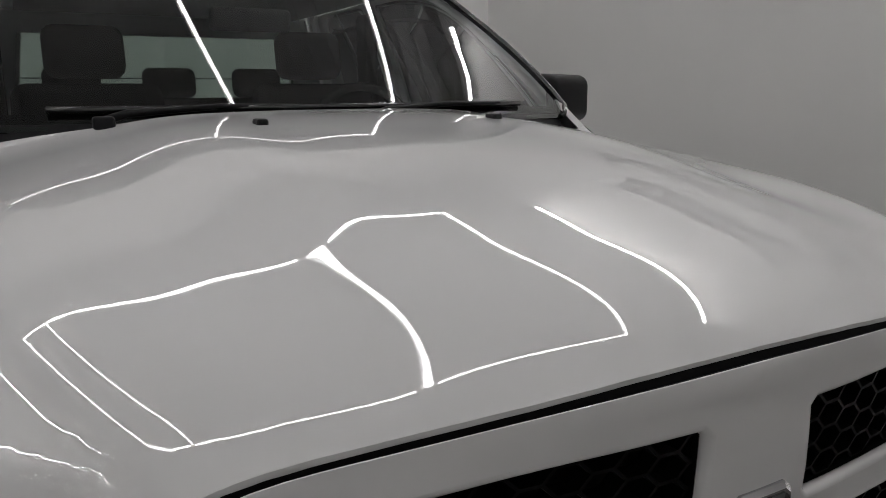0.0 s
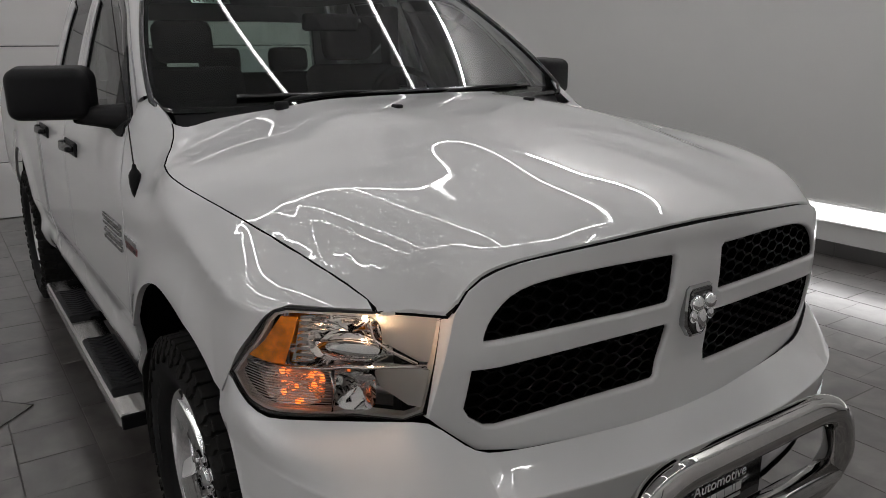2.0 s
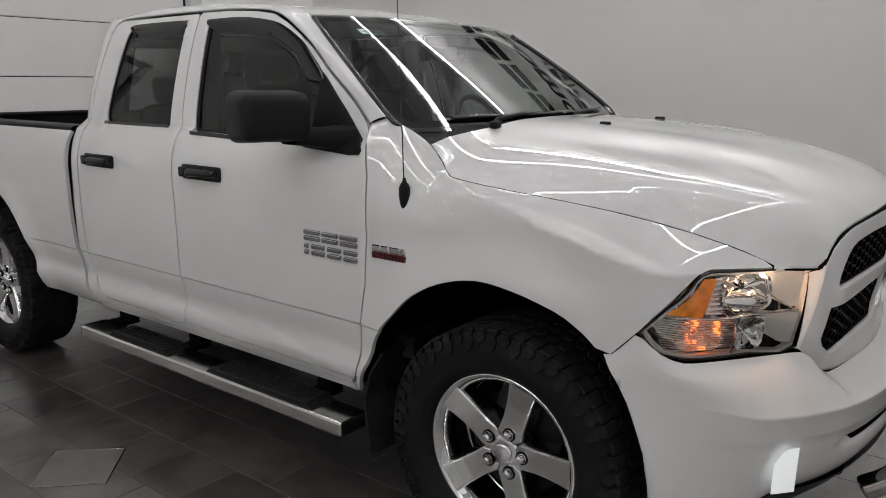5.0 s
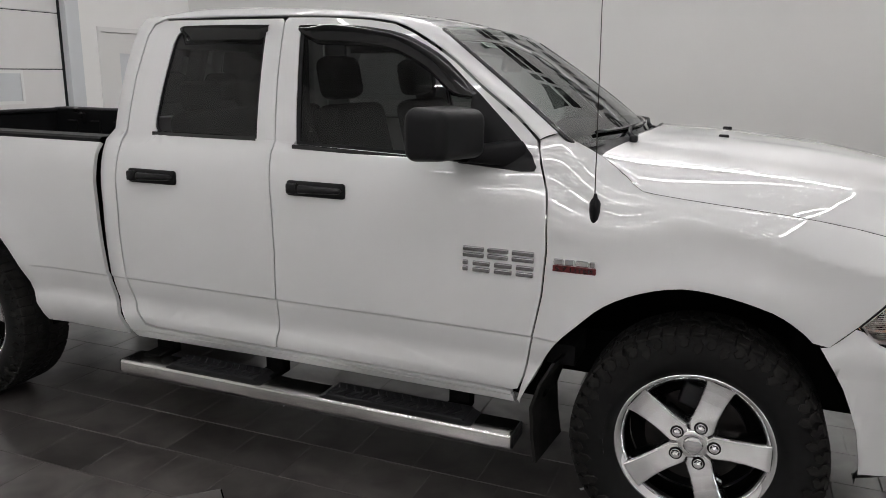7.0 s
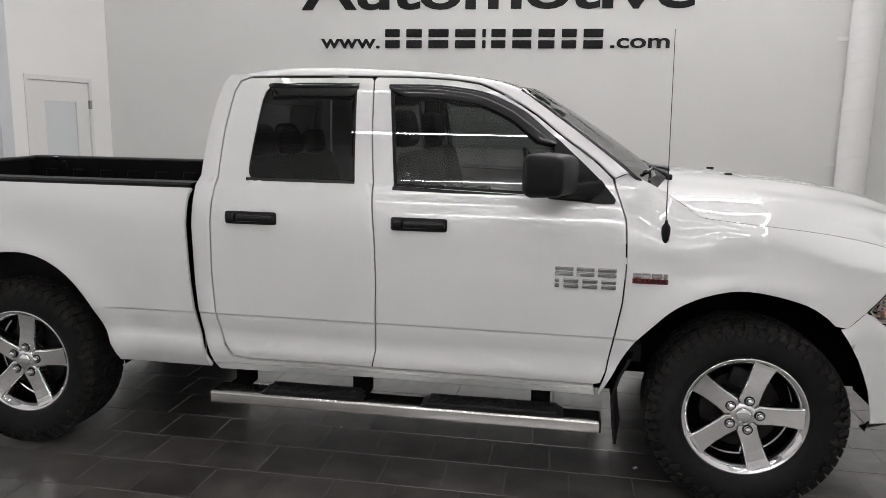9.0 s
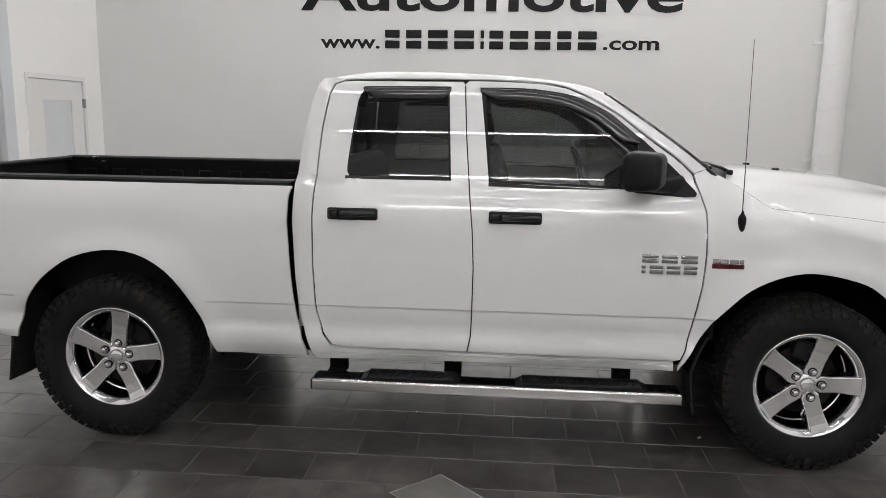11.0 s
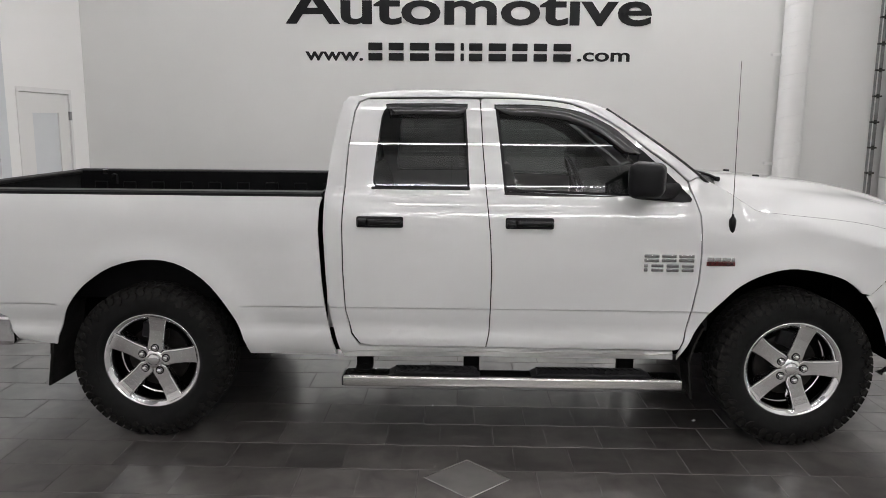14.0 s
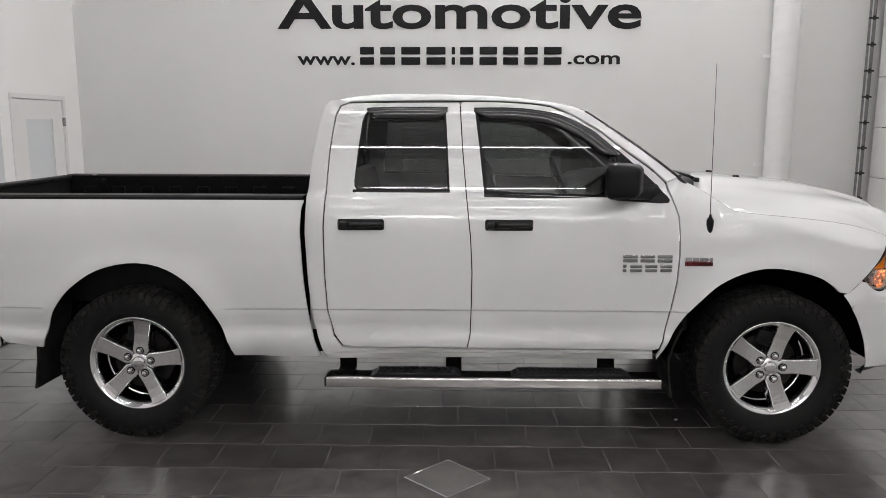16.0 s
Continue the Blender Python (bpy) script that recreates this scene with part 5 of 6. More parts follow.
    # headlamps
    for s in (-1, 1):
        hl = thing("headlamp", "", "")
        hl.parent = truck
        hl["label"] = "lit headlamp with clear lens, amber corner and chrome reflectors"
        out = rounded([(0.632, 1.112), (0.752, 1.121), (0.85, 1.124), (0.922, 1.118), (0.953, 1.05), (0.977, 0.955), (0.9765, 0.938), (0.966, 0.900), (0.952, 0.885), (0.90, 0.878), (0.80, 0.884), (0.683, 0.895)], 3, True)
        o = (1, s, 0)

        def lamp_x(y, z):
            """The lens, drawn back at its inner top corner."""
            f, h = min(max((0.80 - y) / 0.14, 0), 1), min(max((z - 0.87) / 0.24, 0), 1)
            return nose_x(y, z) - 0.036 * f * f * (3 - 2 * f) * h

        def inner(y, z, d):
            e = 0.004
            sl = (lamp_x(y + e, z) - lamp_x(y - e, z)) / (2 * e)
            k = math.hypot(1, sl)
            return Vector((lamp_x(y, z) - d / k, s * (y + d * sl / k), z))
        fn = lambda d: (lambda y, z: inner(y, z, d))
        way = [(0.60, 0.0)]
        while way[-1][0] < 0.984:
            y = way[-1][0]
            way.append((y + 0.004, way[-1][1] + math.hypot(0.004, NOSE(y + 0.004) - NOSE(y))))
        ys, arcs = [w[0] for w in way], [w[1] for w in way]
        out = [(float(np.interp(y, ys, arcs)), z) for y, z in out]
        along = lambda d: (lambda a, z: inner(float(np.interp(a, arcs, ys)), z, d))

        def inset(loop, d):
            n = len(loop)
            made = []
            for i in range(n):
                a, b = Vector(loop[i - 1]), Vector(loop[(i + 1) % n])
                w = (b - a).normalized()
                made.append((loop[i][0] + w.y * d * turn, loop[i][1] - w.x * d * turn))
            return made
        area = sum(out[i - 1][0] * out[i][1] - out[i][0] * out[i - 1][1] for i in range(len(out)))
        turn = 1 if area < 0 else -1
        panel("lamp_seal", [out, inset(out, 0.005)], along(0.003), o, GLOSSBLACK, hl, "black seal", step=(0.05, 0.05), lip=0.016)
        panel("chrome_bezel", [inset(out, 0.0055), inset(out, 0.0125)], along(0.010), o, WARMREFL, hl, "bright chrome rim", step=(0.04, 0.04), lip=0.02)
        panel("lens", [inset(out, 0.004)], along(0.001), o, LENS, hl, "clear lens", step=(0.03, 0.03), lip=0)
        panel("lamp_bowl", [inset(out, 0.004)], along(0.066), o, REFLECTOR, hl, "chromed lamp housing", step=(0.03, 0.03), lip=0)
        panel("lamp_gap", [[(0.636, 1.114), (0.643, 1.114), (0.686, 0.900), (0.678, 0.893)]], fn(0.0025), o, BLACK, hl, "dark gap beside the grille", step=(0.03, 0.03), lip=0.01)
        rnd = random.Random(5)

        def bowl(name, cy, cz, ry, rz, deep, material, near=0.014, rays=22):
            """A faceted reflector cup."""
            bm = bmesh.new()
            rings = []
            box_like = lambda c: math.copysign(abs(c) ** 0.55, c)
            for i in range(7):
                f = i / 6
                rings.append([])
                for k in range(rays):
                    a = 2 * math.pi * (k + 0.5 * (i % 2)) / rays
                    y, z = cy + ry * f * box_like(math.cos(a)), cz + rz * f * box_like(math.sin(a))
                    d = near + deep * (1 - f ** 1.4) + 0.0022 * (1 if (k // 2) % 2 else -1) * (0 < i < 6)
                    rings[-1].append(bm.verts.new(inner(y, z, d)))
            for r0, r1 in zip(rings, rings[1:]):
                for k in range(rays):
                    q = [r0[k], r0[(k + 1) % rays], r1[(k + 1) % rays], r1[k]]
                    bm.faces.new(q[:3])
                    bm.faces.new([q[0], q[2], q[3]])
            bmesh.ops.remove_doubles(bm, verts=bm.verts, dist=1e-5)
            bmesh.ops.recalc_face_normals(bm, faces=bm.faces)
            return part(name, bm, material, hl, smooth=True)
        # satin inner panels, with the warm lit bulb behind the upper edge
        panel("satin_panel", [[(0.646, 1.100), (0.770, 1.108), (0.768, 1.060), (0.742, 1.036), (0.690, 1.004), (0.666, 1.006)]], lambda y, z: inner(y, z, 0.012 + 0.34 * max(0, y - 0.65)), o, WARMREFL, hl, "satin reflector", step=(0.03, 0.03), lip=0.01)
        panel("satin_panel", [[(0.672, 0.990), (0.766, 0.994), (0.770, 0.968), (0.760, 0.940), (0.712, 0.906), (0.690, 0.905)]], lambda y, z: inner(y, z, 0.012 + 0.34 * max(0, y - 0.67)), o, WARMREFL, hl, "satin reflector", step=(0.03, 0.03), lip=0.01)
        bowl("main_reflector", 0.812, 1.060, 0.062, 0.050, 0.036, REFLECTOR, near=0.016, rays=28)
        # curved shield in the lower half of the main chamber
        bm = bmesh.new()
        rows = []
        for i in range(9):
            f = i / 8
            y, half = 0.742 + 0.128 * f, 0.034 * math.sin(math.pi * min(0.12 + 0.80 * f, 1)) ** 0.7
            rows.append([inner(y, 1.026 + 0.006 * f + half * math.cos(a), 0.040 - 0.030 * math.sin(a) * (half / 0.034)) for a in [math.pi * k / 10 for k in range(11)]])
        bm = grid(rows)
        part("reflector_shield", bm, REFLECTOR, hl, "curved chrome shield", smooth=True)
        path = [inner(y, z, 0.012) for y, z in ((0.772, 1.104), (0.766, 1.060), (0.742, 1.036), (0.692, 1.004))]
        part("divider_bar", pipe(path, 0.0030, 8), REFLECTOR, hl, "chrome divider", smooth=True)
        bowl("low_reflector", 0.798, 0.942, 0.034, 0.046, 0.028, REFLECTOR, rays=16)
        b = part("main_bulb", lathe([(-0.003, 0.0), (-0.003, 0.003), (0.003, 0.003), (0.004, 0.0)], 10, "x"), BULB, hl, "glowing warm bulb", smooth=True)
        b.location = inner(0.780, 1.103, 0.017)
        # amber corner reflector
        panel("amber_reflector", [[(0.888, 1.102), (0.914, 1.103), (0.932, 1.072), (0.950, 1.035), (0.962, 1.002), (0.912, 0.999)]], fn(0.012), o, AMBER, hl, "amber side reflector", step=(0.012, 0.012), lip=0.006)
        # fluted divider beside the amber, and the lower lamp chamber
        panel("fluted_plate", [[(0.862, 1.104), (0.885, 1.102), (0.904, 1.000), (0.868, 1.000)]], fn(0.022), o, REFLECTOR, hl, "chrome fluted plate", step=(0.02, 0.02), lip=0.005)
        for k in range(7):
            z = 1.010 + 0.014 * k
            ys = [0.866 + 0.002 * k * 0 + (0.030 - 0.0014 * k) * i / 3 for i in range(4)]
            part("fluted_rib", pipe([inner(y, z, 0.018) for y in ys], 0.0022, 6), REFLECTOR, hl, smooth=True)
        bowl("indicator_reflector", 0.902, 0.943, 0.052, 0.046, 0.018, REFLECTOR, near=0.027, rays=24)
        for k in range(17):
            z = 0.884 + 0.0064 * k
            y1 = float(np.interp(z, [0.88, 0.9, 0.95, 1.0], [0.948, 0.960, 0.968, 0.962]))
            part("lens_flute", pipe([inner(y, z + 0.01 * (y - 0.8), 0.012) for y in [0.838 + (y1 - 0.838) * i / 6 for i in range(7)]], 0.0013, 6), CLEARRIB, hl, smooth=True)
        for y, z in ((0.920, 0.978), (0.918, 0.928), (0.872, 0.972), (0.868, 0.948), (0.895, 0.906)):
            b = part("indicator_bulb", lathe([(-0.004, 0.0), (-0.004, 0.0055), (0.004, 0.0055), (0.006, 0.0)], 10, "x"), AMBERBULB, hl, "glowing amber bulb", smooth=True)
            b.location = inner(y, z, 0.022)
        path = [inner(y, z, 0.010) for y, z in ((0.962, 0.992), (0.90, 0.994), (0.85, 0.993), (0.815, 0.999), (0.78, 0.998), (0.72, 1.000), (0.676, 0.999))]
        part("divider_bar", pipe(path, 0.0045, 8), REFLECTOR, hl, "chrome divider", smooth=True)
        path = [inner(y, z, 0.012) for y, z in ((0.840, 0.986), (0.832, 0.940), (0.836, 0.892))]
        part("divider_bar", pipe(path, 0.0035, 8), REFLECTOR, hl, "chrome divider", smooth=True)

    # bull bar
    bb = thing("bull_bar", "", "")
    bb.parent = truck
    bb["label"] = "polished stainless tube bull bar"
    hoop = rounded([(0.96, -0.395, 0.40), (1.04, -0.392, 0.47), (1.095, -0.385, 0.60), (1.10, -0.375, 0.675), (1.10, -0.340, 0.735), (1.10, -0.27, 0.764), (1.10, -0.15, 0.768), (1.10, 0.15, 0.768), (1.10, 0.27, 0.764), (1.10, 0.340, 0.735), (1.10, 0.375, 0.675), (1.095, 0.385, 0.60), (1.04, 0.392, 0.47), (0.96, 0.395, 0.40)], 6)
    part("hoop", pipe(hoop, 0.038, 20), STEEL, bb, "polished steel tube", smooth=True)
    part("cross_tube", pipe([(1.092, -0.375, 0.560), (1.092, 0.375, 0.560)], 0.034, 20), STEEL, bb, smooth=True)
    pl = part("plate", box(1.028, 1.036, -0.152, 0.152, 0.545, 0.685, 0.003, 1), GLOSSBLACK, truck, "black front plate with white lettering")
    face_x = Matrix(((0, 0, 1, 0), (1, 0, 0, 0), (0, 1, 0, 0), (0, 0, 0, 1)))
    words("word", "Automotive", 0.042, Matrix.Translation((1.0375, -0.115, 0.622)) @ face_x, WHITEINK, pl, "white word", bold=0.0006, width=0.20)
    for k, w in enumerate((0.020, 0.020, 0.026, 0.026, 0.008, 0.020)):
        y = -0.07 + (0, 0.024, 0.048, 0.078, 0.108, 0.120)[k]
        part("letter_block", box(1.036, 1.0375, y, y + w, 0.585, 0.607), WHITEINK, pl)
    part("letter_bar", box(1.036, 1.0375, -0.03, 0.07, 0.570, 0.578), WHITEINK, pl)
    part("letter_bar", box(1.036, 1.0375, -0.115, 0.10, 0.658, 0.678), WHITEINK, pl)


def stacked_block(x0, x1, y, z0, z1):
    """Two raised plain bars, one over the other."""
    m = (z0 + z1) / 2
    return join(box(x0, x1, y - 0.009, y + 0.003, z0, m - 0.003, 0.004, 2), box(x0, x1, y - 0.009, y + 0.003, m + 0.003, z1, 0.004, 2))


def trim():
    # door mirrors
    for s in (-1, 1):
        m = thing("door_mirror", "", "")
        m.parent = truck
        m["label"] = "large matt black door mirror"
        bm = box(-0.088, 0.088, -0.136, 0.136, -0.088, 0.088, 0.040, 5)
        for v in bm.verts:
            if v.co.x > 0:
                v.co.y *= 0.93
                v.co.z *= 0.92
            v.co.z += 0.012 * (1 - (v.co.y / 0.136) ** 2) * (v.co.z > 0)
        h = part("housing", bm, PLASTIC, m, "matt black plastic", smooth=True)
        h.matrix_basis = pose(-0.888, s * 1.088, 1.483, 0, 0, s * 18)
        part("mirror_glass", box(-0.0895, -0.0870, -0.088, 0.088, -0.046, 0.046, 0.001, 1), CHROME, m, "mirror glass").matrix_basis = h.matrix_basis.copy()
        arm = [(-0.862, s * 1.03, 1.413), (-0.81, s * 0.985, 1.412), (-0.76, s * 0.945, 1.411), (-0.725, s * 0.915, 1.410), (-0.70, s * 0.890, 1.408)]
        rows = []
        for k, p in enumerate(rounded(arm, 4)):
            hgt = 0.026 + 0.0014 * k
            rows.append([(p[0] + dx, p[1], p[2] + dz) for dx, dz in ((0.045, -hgt * .6), (0.045, hgt * .6), (0.03, hgt), (-0.03, hgt), (-0.045, hgt * .6), (-0.045, -hgt * .6), (-0.03, -hgt), (0.03, -hgt))])
        part("arm", grid(rows, close_v=True), PLASTIC, m, smooth=True)
    # aerial
    a = thing("aerial", "", "")
    a.parent = truck
    a["label"] = "thin whip aerial on a black base"
    y = -side_y(-0.39, 1.24)
    part("base", lathe([(1.190, 0.002), (1.196, 0.009), (1.212, 0.015), (1.240, 0.019), (1.265, 0.019), (1.276, 0.014), (1.284, 0.008), (1.298, 0.005)], 16, "z"), PLASTIC, a, "black rubber base", smooth=True).location = (-0.39, y - 0.004, 0)
    part("mast", pipe([(-0.392, y - 0.004, 1.285), (-0.409, -0.968, 2.092)], [0.0022, 0.0013], 6), DARKMETAL, a, smooth=True)
    # badges as plain chrome blocks, engine badge with its red band
    def badge_y(x, z):
        return -side_y(x, z)
    bd = thing("door_badge", "", "")
    bd.parent = truck
    bd["label"] = "chrome raised badge blocks in two rows"
    for z0, z1, spans in ((1.036, 1.077, ((-0.859, -0.772), (-0.765, -0.680), (-0.673, -0.585))), (0.983, 1.024, ((-0.859, -0.832), (-0.820, -0.748), (-0.738, -0.665), (-0.656, -0.585)))):
        for x0, x1 in spans:
            yy = badge_y((x0 + x1) / 2, 1.0)
            part("badge_block", stacked_block(x0 + 0.003, x1 - 0.003, yy, z0, z1), BADGE, bd)
    eb = thing("engine_badge", "", "")
    eb.parent = truck
    eb["label"] = "chrome and red engine badge"
    yy = badge_y(-0.444, 1.04)
    for x0, x1 in ((-0.518, -0.482), (-0.478, -0.444), (-0.440, -0.394), (-0.390, -0.370)):
        part("badge_block", box(x0, x1, yy - 0.008, yy + 0.003, 1.042, 1.064, 0.003, 1), CHROME, eb)
    part("red_band", box(-0.520, -0.368, yy - 0.006, yy + 0.003, 1.017, 1.040, 0.002, 1), RED, eb, "red band")
    words("badge_text", "5.7 LITER", 0.022, Matrix.Translation((-0.512, yy - 0.0068, 1.021)) @ Matrix(((1, 0, 0, 0), (0, 0, -1, 0), (0, 1, 0, 0), (0, 0, 0, 1))), GLOSSBLACK, eb, "dark letters", bold=0.0004, width=0.138)
    # side steps
    for s in (-1, 1):
        st = thing("side_step", "", "")
        st.parent = truck
        st["label"] = "stainless side step with black tread pads"
        y0, y1 = s * 1.045, s * 0.90
        part("bar", box(-2.485, -0.628, min(y0, y1), max(y0, y1), 0.334, 0.394, 0.012, 4), BRUSHED, st, "brushed stainless bar", smooth=True)
        for x in (-2.485, -0.628):
            part("end_cap", box(x - 0.006, x + 0.006, min(y0, y1) + 0.004, max(y0, y1) - 0.004, 0.336, 0.392, 0.005, 1), PLASTIC, st)
        for x0, x1 in ((-2.235, -1.73), (-1.45, -0.79)):
            ribs = []
            x = x0 + 0.05
            while x < x1 - 0.04:
                ribs.append(pipe([(x - 0.012, s * 0.925, 0.417), (x + 0.012, s * 0.968, 0.417), (x - 0.012, s * 1.016, 0.417)], 0.0045, 5))
                x += 0.036
            pad = box(x0, x1, min(y0, y1) + (0.012 if s < 0 else 0.004), max(y0, y1) - (0.004 if s < 0 else 0.012), 0.388, 0.417, 0.008, 3)
            for v in pad.verts:
                # the ends run out in a slope, the outer corners are cut
                e = min(v.co.x - x0, x1 - v.co.x)
                if v.co.z > 0.4 and e < 0.03:
                    v.co.x += (0.03 if v.co.x - x0 < x1 - v.co.x else -0.03)
            part("tread_pad", join(pad, *ribs), PLASTIC, st, "black ribbed rubber pad")
        for x in (-2.385, -1.775, -0.90):
            part("step_bracket", join(box(x - 0.045, x + 0.045, min(s * 0.80, s * 0.95), max(s * 0.80, s * 0.95), 0.375, 0.402, 0.004, 1), box(x - 0.045, x + 0.045, min(s * 0.80, s * 0.86), max(s * 0.80, s * 0.86), 0.375, 0.52, 0.004, 1)), BLACK, st)
        # mud flaps
        for line in (((-4.16, 0.285), (-4.14, 0.42), (-4.115, 0.58), (-4.09, 0.74)), ((-0.560, 0.262), (-0.575, 0.36), (-0.585, 0.48), (-0.555, 0.58), (-0.51, 0.665))):
            rows = []
            for x, z in line:
                y = 0.968 if z < 0.6 else 0.950
                rows.append([(x, s * y, z), (x + 0.012, s * y, z), (x + 0.045, s * 0.70, z + 0.01), (x + 0.030, s * 0.70, z + 0.01)])
            part("mud_flap", grid(rows, close_v=True), RUBBER, truck, "black rubber mud flap")


def wheel():
    """A wheel with its axis along y, the outer face towards -y."""
    w = thing("wheel", "", "")
    prof = [(-0.098, 0.266), (-0.118, 0.276), (-0.134, 0.300), (-0.143, 0.335), (-0.143, 0.365), (-0.136, 0.392), (-0.122, 0.413), (-0.105, 0.422), (-0.05, 0.426), (0.05, 0.426), (0.105, 0.422), (0.122, 0.413), (0.136, 0.392), (0.143, 0.35), (0.134, 0.300), (0.118, 0.276), (0.098, 0.266)]
    tyre = part("tyre", lathe(prof, 72), SIDEWALL, w, "black all-terrain tyre", smooth=True)
    blocks = []
    n = 56
    def on(k0):
        def f(u, v, h):
            a = u / 0.424 + k0
            r = 0.420 + h - 0.10 * max(0, abs(v) - 0.095) ** 1.0 * 0.6
            return (r * math.cos(a), v, r * math.sin(a))
        return f
    pitch = 2 * math.pi / n
    L = pitch * 0.424
    for k in range(n):
        j = 0.06 * math.sin(k * 2.4)
        for sgn in (-1, 1):
            blocks.append(prism([(-0.44 * L, sgn * 0.068), (0.26 * L, sgn * 0.062), (0.45 * L, sgn * 0.088), (0.40 * L + j * L, sgn * 0.134), (-0.38 * L, sgn * 0.134), (-0.48 * L, sgn * 0.10)], on(k * pitch + (0.5 * pitch if sgn > 0 else 0)), 0.010))
            blocks.append(prism([(-0.36 * L, sgn * 0.012), (0.10 * L, sgn * 0.006), (0.40 * L, sgn * 0.030), (0.22 * L, sgn * 0.058), (-0.20 * L, sgn * 0.060), (-0.44 * L, sgn * 0.036)], on(k * pitch + (0.25 * pitch if sgn > 0 else 0.7 * pitch)), 0.010))
    # shoulder lugs that run down the sidewall
    for k in range(n):
        a0 = k * pitch
        long = 0.074 if k % 2 else 0.052
        for sgn in (-1, 1):
            def fn(u, v, h, a0=a0, sgn=sgn):
                a = a0 + u
                r = 0.428 - v
                yb = float(np.interp(r, [0.33, 0.365, 0.392, 0.413, 0.428], [0.143, 0.143, 0.136, 0.124, 0.116]))
                return (r * math.cos(a), sgn * (yb + h), r * math.sin(a))
            blocks.append(prism([(-0.42 * pitch, 0.0), (0.40 * pitch, 0.0), (0.44 * pitch, long * 0.35), (0.18 * pitch, long * 0.5), (0.40 * pitch, long * 0.75), (0.10 * pitch, long), (-0.30 * pitch, long * 0.85), (-0.44 * pitch, long * 0.5), (-0.20 * pitch, long * 0.32)], fn, 0.009))
    part("tread", join(*blocks), RUBBER, w, "chunky tread blocks")
    # raised sidewall lettering as plain bars
    bars = []
    for k in range(10):
        a = math.radians(60 + k * 6.5)
        fn = lambda u, v, h, a=a: ((0.318 + v) * math.cos(a + u / 0.318), -0.137 - h * 0.6 - 0.10 * v, (0.318 + v) * math.sin(a + u / 0.318))
        bars.append(prism([(-0.012, -0.012), (0.012, -0.012), (0.012, 0.012), (-0.012, 0.012)], fn, 0.003))
    tagged(part("sidewall_marks", join(*bars), SIDEWALL, w), kind="stuff")
    rim = part("rim", lathe([(-0.088, 0.238), (-0.100, 0.252), (-0.110, 0.262), (-0.112, 0.270), (-0.104, 0.274), (-0.096, 0.268), (0.10, 0.262), (0.10, 0.25), (0.02, 0.232), (-0.05, 0.236), (-0.088, 0.238)], 72), CHROME, w, "chrome alloy rim", smooth=True)
    for k in range(5):
        rows = []
        for r, wd, yf in ((0.038, 0.050, -0.082), (0.066, 0.088, -0.084), (0.085, 0.087, -0.0845), (0.12, 0.082, -0.085), (0.17, 0.085, -0.088), (0.215, 0.092, -0.095), (0.238, 0.098, -0.100), (0.252, 0.108, -0.104)):
            h = wd / 2
            rows.append([(r, -0.03, -h - 0.010), (r, yf + 0.014, -h - 0.003), (r, yf + 0.005, -h), (r, yf + 0.001, -h + 0.003), (r, yf, -h + 0.007), (r, yf, h - 0.007), (r, yf + 0.001, h - 0.003), (r, yf + 0.005, h), (r, yf + 0.014, h + 0.003), (r, -0.03, h + 0.010)])
        bm = grid(rows)
        sp = part("spoke", bm, ALLOY, w, "polished alloy spoke")
        sp.matrix_basis = Matrix.Rotation(2 * math.pi * k / 5, 4, "Y")
        lug = join(lathe([(-0.070, 0.018), (-0.0885, 0.0175), (-0.0885, 0.0145), (-0.080, 0.014)], 14), lathe([(-0.075, 0.0135), (-0.102, 0.0125), (-0.104, 0.005), (-0.104, 0.0)], 6))
        part("lug_recess", lathe([(-0.0868, 0.0), (-0.0868, 0.0225), (-0.07, 0.0230)], 20), BLACK, w).matrix_basis = Matrix.Rotation(2 * math.pi * k / 5, 4, "Y") @ Matrix.Translation((0.070, 0, 0))
        l = part("lug_nut", lug, CHROME, w, "chrome lug nut")
        l.matrix_basis = Matrix.Rotation(2 * math.pi * k / 5, 4, "Y") @ Matrix.Translation((0.070, 0, 0))
    part("hub", lathe([(-0.078, 0.056), (-0.084, 0.050), (-0.085, 0.034)], 40), ALLOY, w, smooth=True)
    part("centre_cap", lathe([(-0.084, 0.034), (-0.092, 0.032), (-0.094, 0.026), (-0.097, 0.012), (-0.097, 0.0)], 32), CHROME, w, "chrome centre cap", smooth=True)
    part("brake_disc", lathe([(0.0, 0.06), (0.0, 0.175), (0.025, 0.175), (0.025, 0.06)], 48), DISC, w, "worn steel brake disc")
    cal = part("brake_caliper", box(-0.045, 0.045, -0.03, 0.06, -0.075, 0.075, 0.012, 2), PLASTIC, w, smooth=True)
    cal.location = (0.145, 0.0, 0.03)
    part("wheel_back", lathe([(0.05, 0.05), (0.052, 0.235)], 40), BLACK, w)
    return w


def wheels():
    w = wheel()
    w.parent = truck
    w["label"] = "five-spoke chrome wheel with a chunky black tyre"
    spin = lambda d: Matrix.Rotation(-math.radians(d), 4, "Y")
    w.matrix_basis = Matrix.Translation((0, -0.848, 0.434)) @ spin(73)
    for x, s, d in ((-3.569, -1, 81), (0.0, 1, 20), (-3.569, 1, 40)):
        turn = Matrix.Identity(4) if s < 0 else Matrix.Rotation(math.pi, 4, "Z")
        copy_thing(w, Matrix.Translation((x, s * 0.848, 0.434)) @ turn @ spin(d))


body()
interior()
windscreen()
front_end()
trim()
wheels()

# ---- floor ----


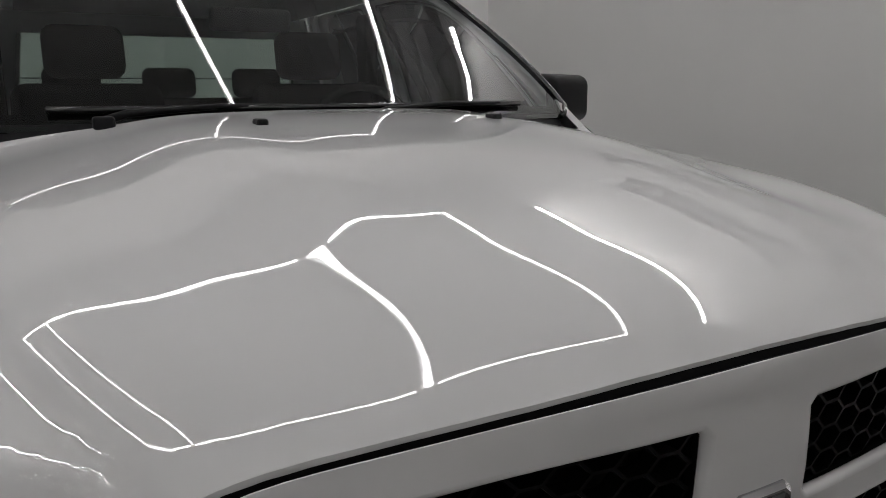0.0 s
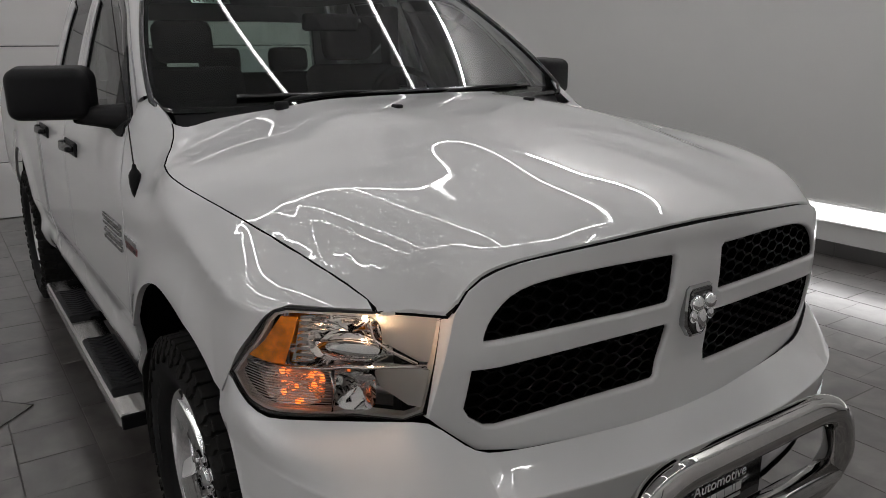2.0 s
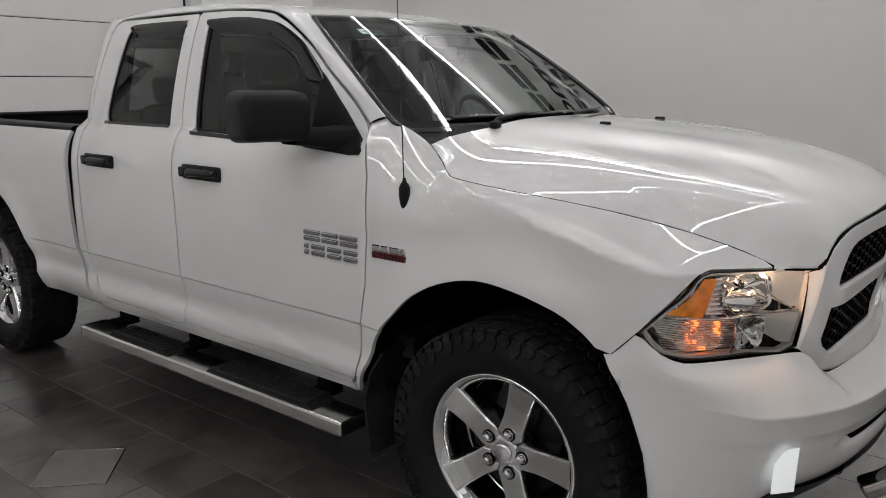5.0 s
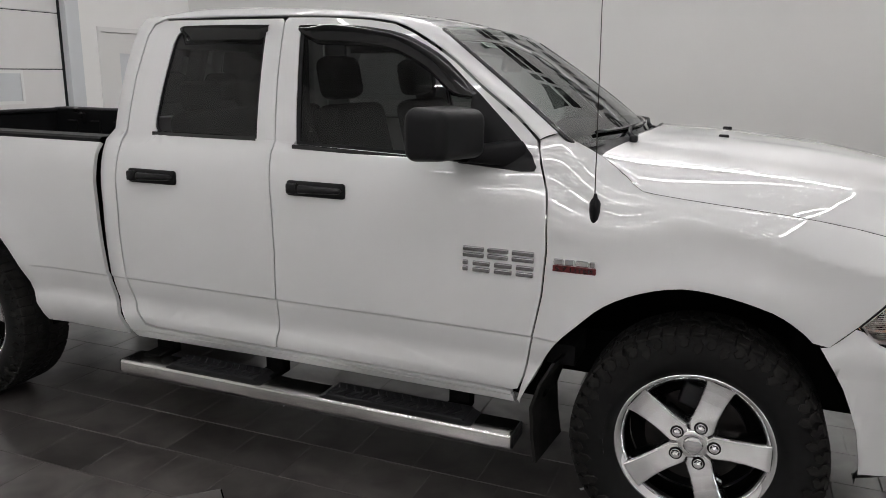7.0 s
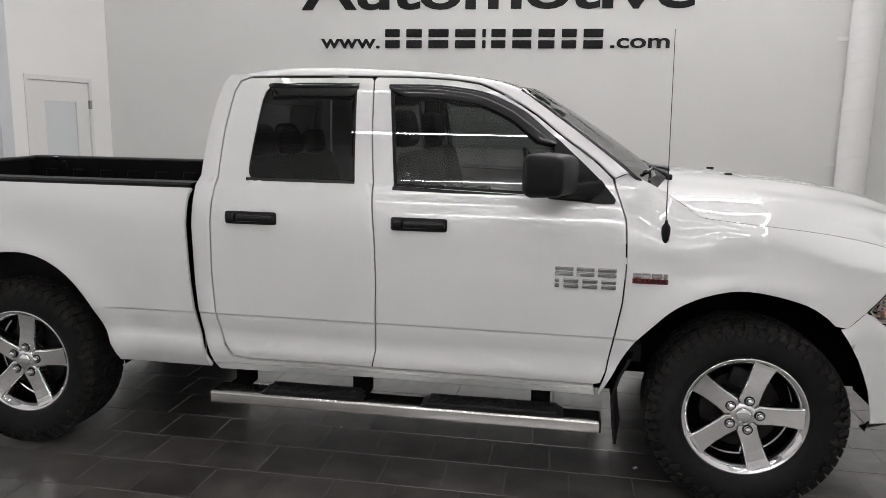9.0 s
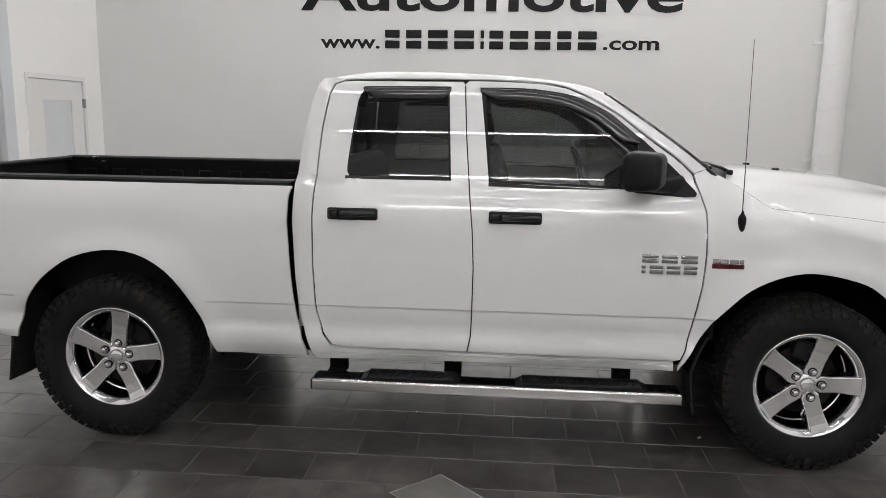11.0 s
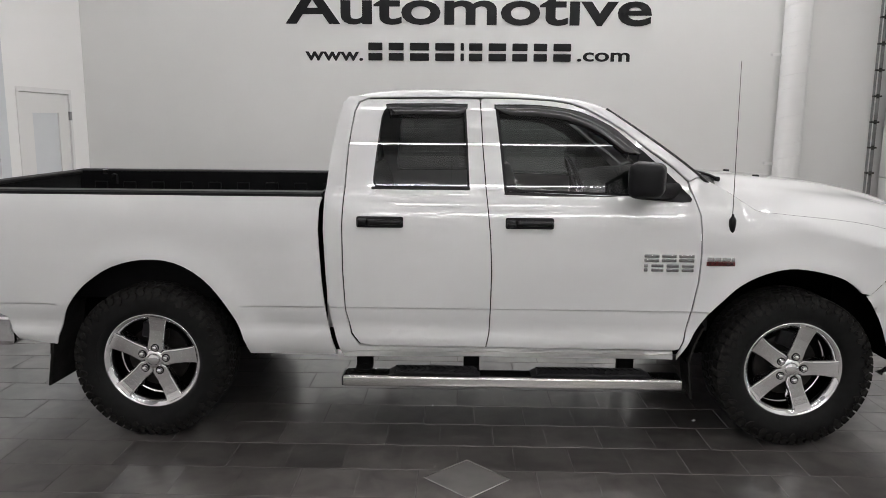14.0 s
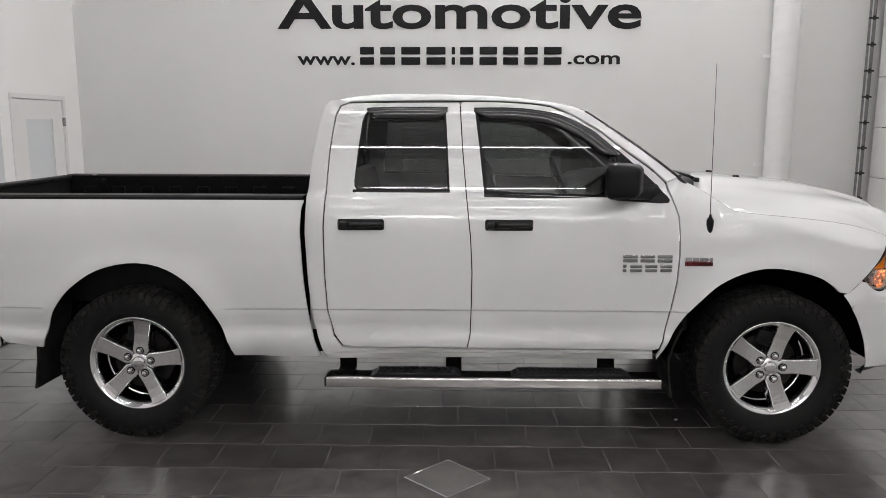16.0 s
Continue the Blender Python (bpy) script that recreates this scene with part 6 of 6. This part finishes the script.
def floor():
    g = part("floor", box(LEFT_X - 0.2, RIGHT_X + 0.2, FRONT_Y - 0.2, WALL_Y + 0.2, -0.1, -0.0018), GROUT)
    tagged(g, "grey-brown slate-look floor tiles with thin joints", "floor", kind="structure")
    mesh = bpy.data.meshes.new("tile")
    edge = ((0.003, -0.01), (0.003, -0.0012), (0.0036, 0.0), (0.2984, 0.0), (0.2988, -0.0009), (0.3012, -0.0009), (0.3016, 0.0), (0.5964, 0.0), (0.597, -0.0012), (0.597, -0.01))
    bm = grid([[(x, y, z if 0 < k < 3 else min(z, -0.0015)) for x, z in edge] for k, y in enumerate((0.003, 0.0036, 0.2944, 0.295))])
    bm.to_mesh(mesh)
    bm.free()
    mesh.materials.append(TILE)
    rest = bmesh.new()
    inset = [Vector((-2.02, -1.44)), Vector((-1.80, -1.235)), Vector((-1.585, -1.445)), Vector((-1.797, -1.65))]
    def inside(x, y):
        return abs(x + 1.80) + abs(y + 1.443) < 0.215
    count = 0
    row = 0
    y = -1.649 - 22 * 0.298
    while y < WALL_Y:
        x = LEFT_X - 0.6 + (row * 0.2) % 0.6
        while x < RIGHT_X:
            near = -2.6 < y < 0.9 and -4.7 < x < 0.9 or (1.9 < y and -1.2 < x < 1.4)
            if near and count < 300:
                ob = new("tile", mesh)
                ob.parent = g
                ob.location = (x, y, 0)
                count += 1
            else:
                v = [rest.verts.new(p) for p in ((x + .003, y + .003, -0.004), (x + .597, y + .003, -0.004), (x + .597, y + .295, -0.004), (x + .003, y + .295, -0.004),
                                                 (x + .0036, y + .0036, 0), (x + .5964, y + .0036, 0), (x + .5964, y + .2944, 0), (x + .0036, y + .2944, 0))]
                for f in ((4, 5, 6, 7), (0, 1, 5, 4), (1, 2, 6, 5), (2, 3, 7, 6), (3, 0, 4, 7)):
                    rest.faces.new([v[i] for i in f])
            x += 0.6
        y += 0.298
        row += 1
    ob = part("tiles_beyond", rest, TILE, g)
    ob["kind"] = "stuff"
    bm = bmesh.new()
    low = [bm.verts.new((p.x, p.y, 0.0)) for p in inset]
    mid = [bm.verts.new((p.x, p.y, 0.003)) for p in inset]
    c = sum(inset, Vector((0, 0))) / 4
    top = [bm.verts.new((*(c + (p - c) * 0.985), 0.0045)) for p in inset]
    for a, b in ((low, mid), (mid, top)):
        for i in range(4):
            bm.faces.new((a[i], a[(i + 1) % 4], b[(i + 1) % 4], b[i]))
    bm.faces.new(top)
    bmesh.ops.recalc_face_normals(bm, faces=bm.faces)
    tagged(part("floor_inset", bm, INSET), "pale grey diamond floor plate with a light metal edge", "floor plate", kind="structure")
    e = []
    for a, b in zip(inset, inset[1:] + inset[:1]):
        e.append(pipe([(a.x, a.y, 0.003), (b.x, b.y, 0.003)], 0.0035, 6))
    part("edge_strip", join(*e), STEEL, bpy.data.objects["floor_inset"], "light metal edge")


floor()


# litter on the floor
def scrap(x, y, w, turn, material, label):
    bm = bmesh.new()
    vs = [bm.verts.new((a * w, b * w, c * w)) for a, b, c in ((-0.5, -0.25, 0.02), (0.1, -0.3, 0.12), (0.5, -0.1, 0.02), (0.45, 0.25, 0.15), (-0.1, 0.3, 0.03), (-0.5, 0.2, 0.10))]
    c = bm.verts.new((0, 0, 0.22 * w))
    for k in range(6):
        bm.faces.new((vs[k], vs[(k + 1) % 6], c))
    ob = part("paper_scrap", bm, material)
    ob.matrix_basis = pose(x, y, 0.001, 0, 0, turn)
    tagged(ob, label, "litter")


scrap(-0.42, -0.64, 0.030, 40, WHITEINK, "tiny crumpled white paper scrap on the tiled floor")
scrap(-2.007, -0.456, 0.014, 100, WHITEINK, "tiny white paper crumb on the dark tiles")
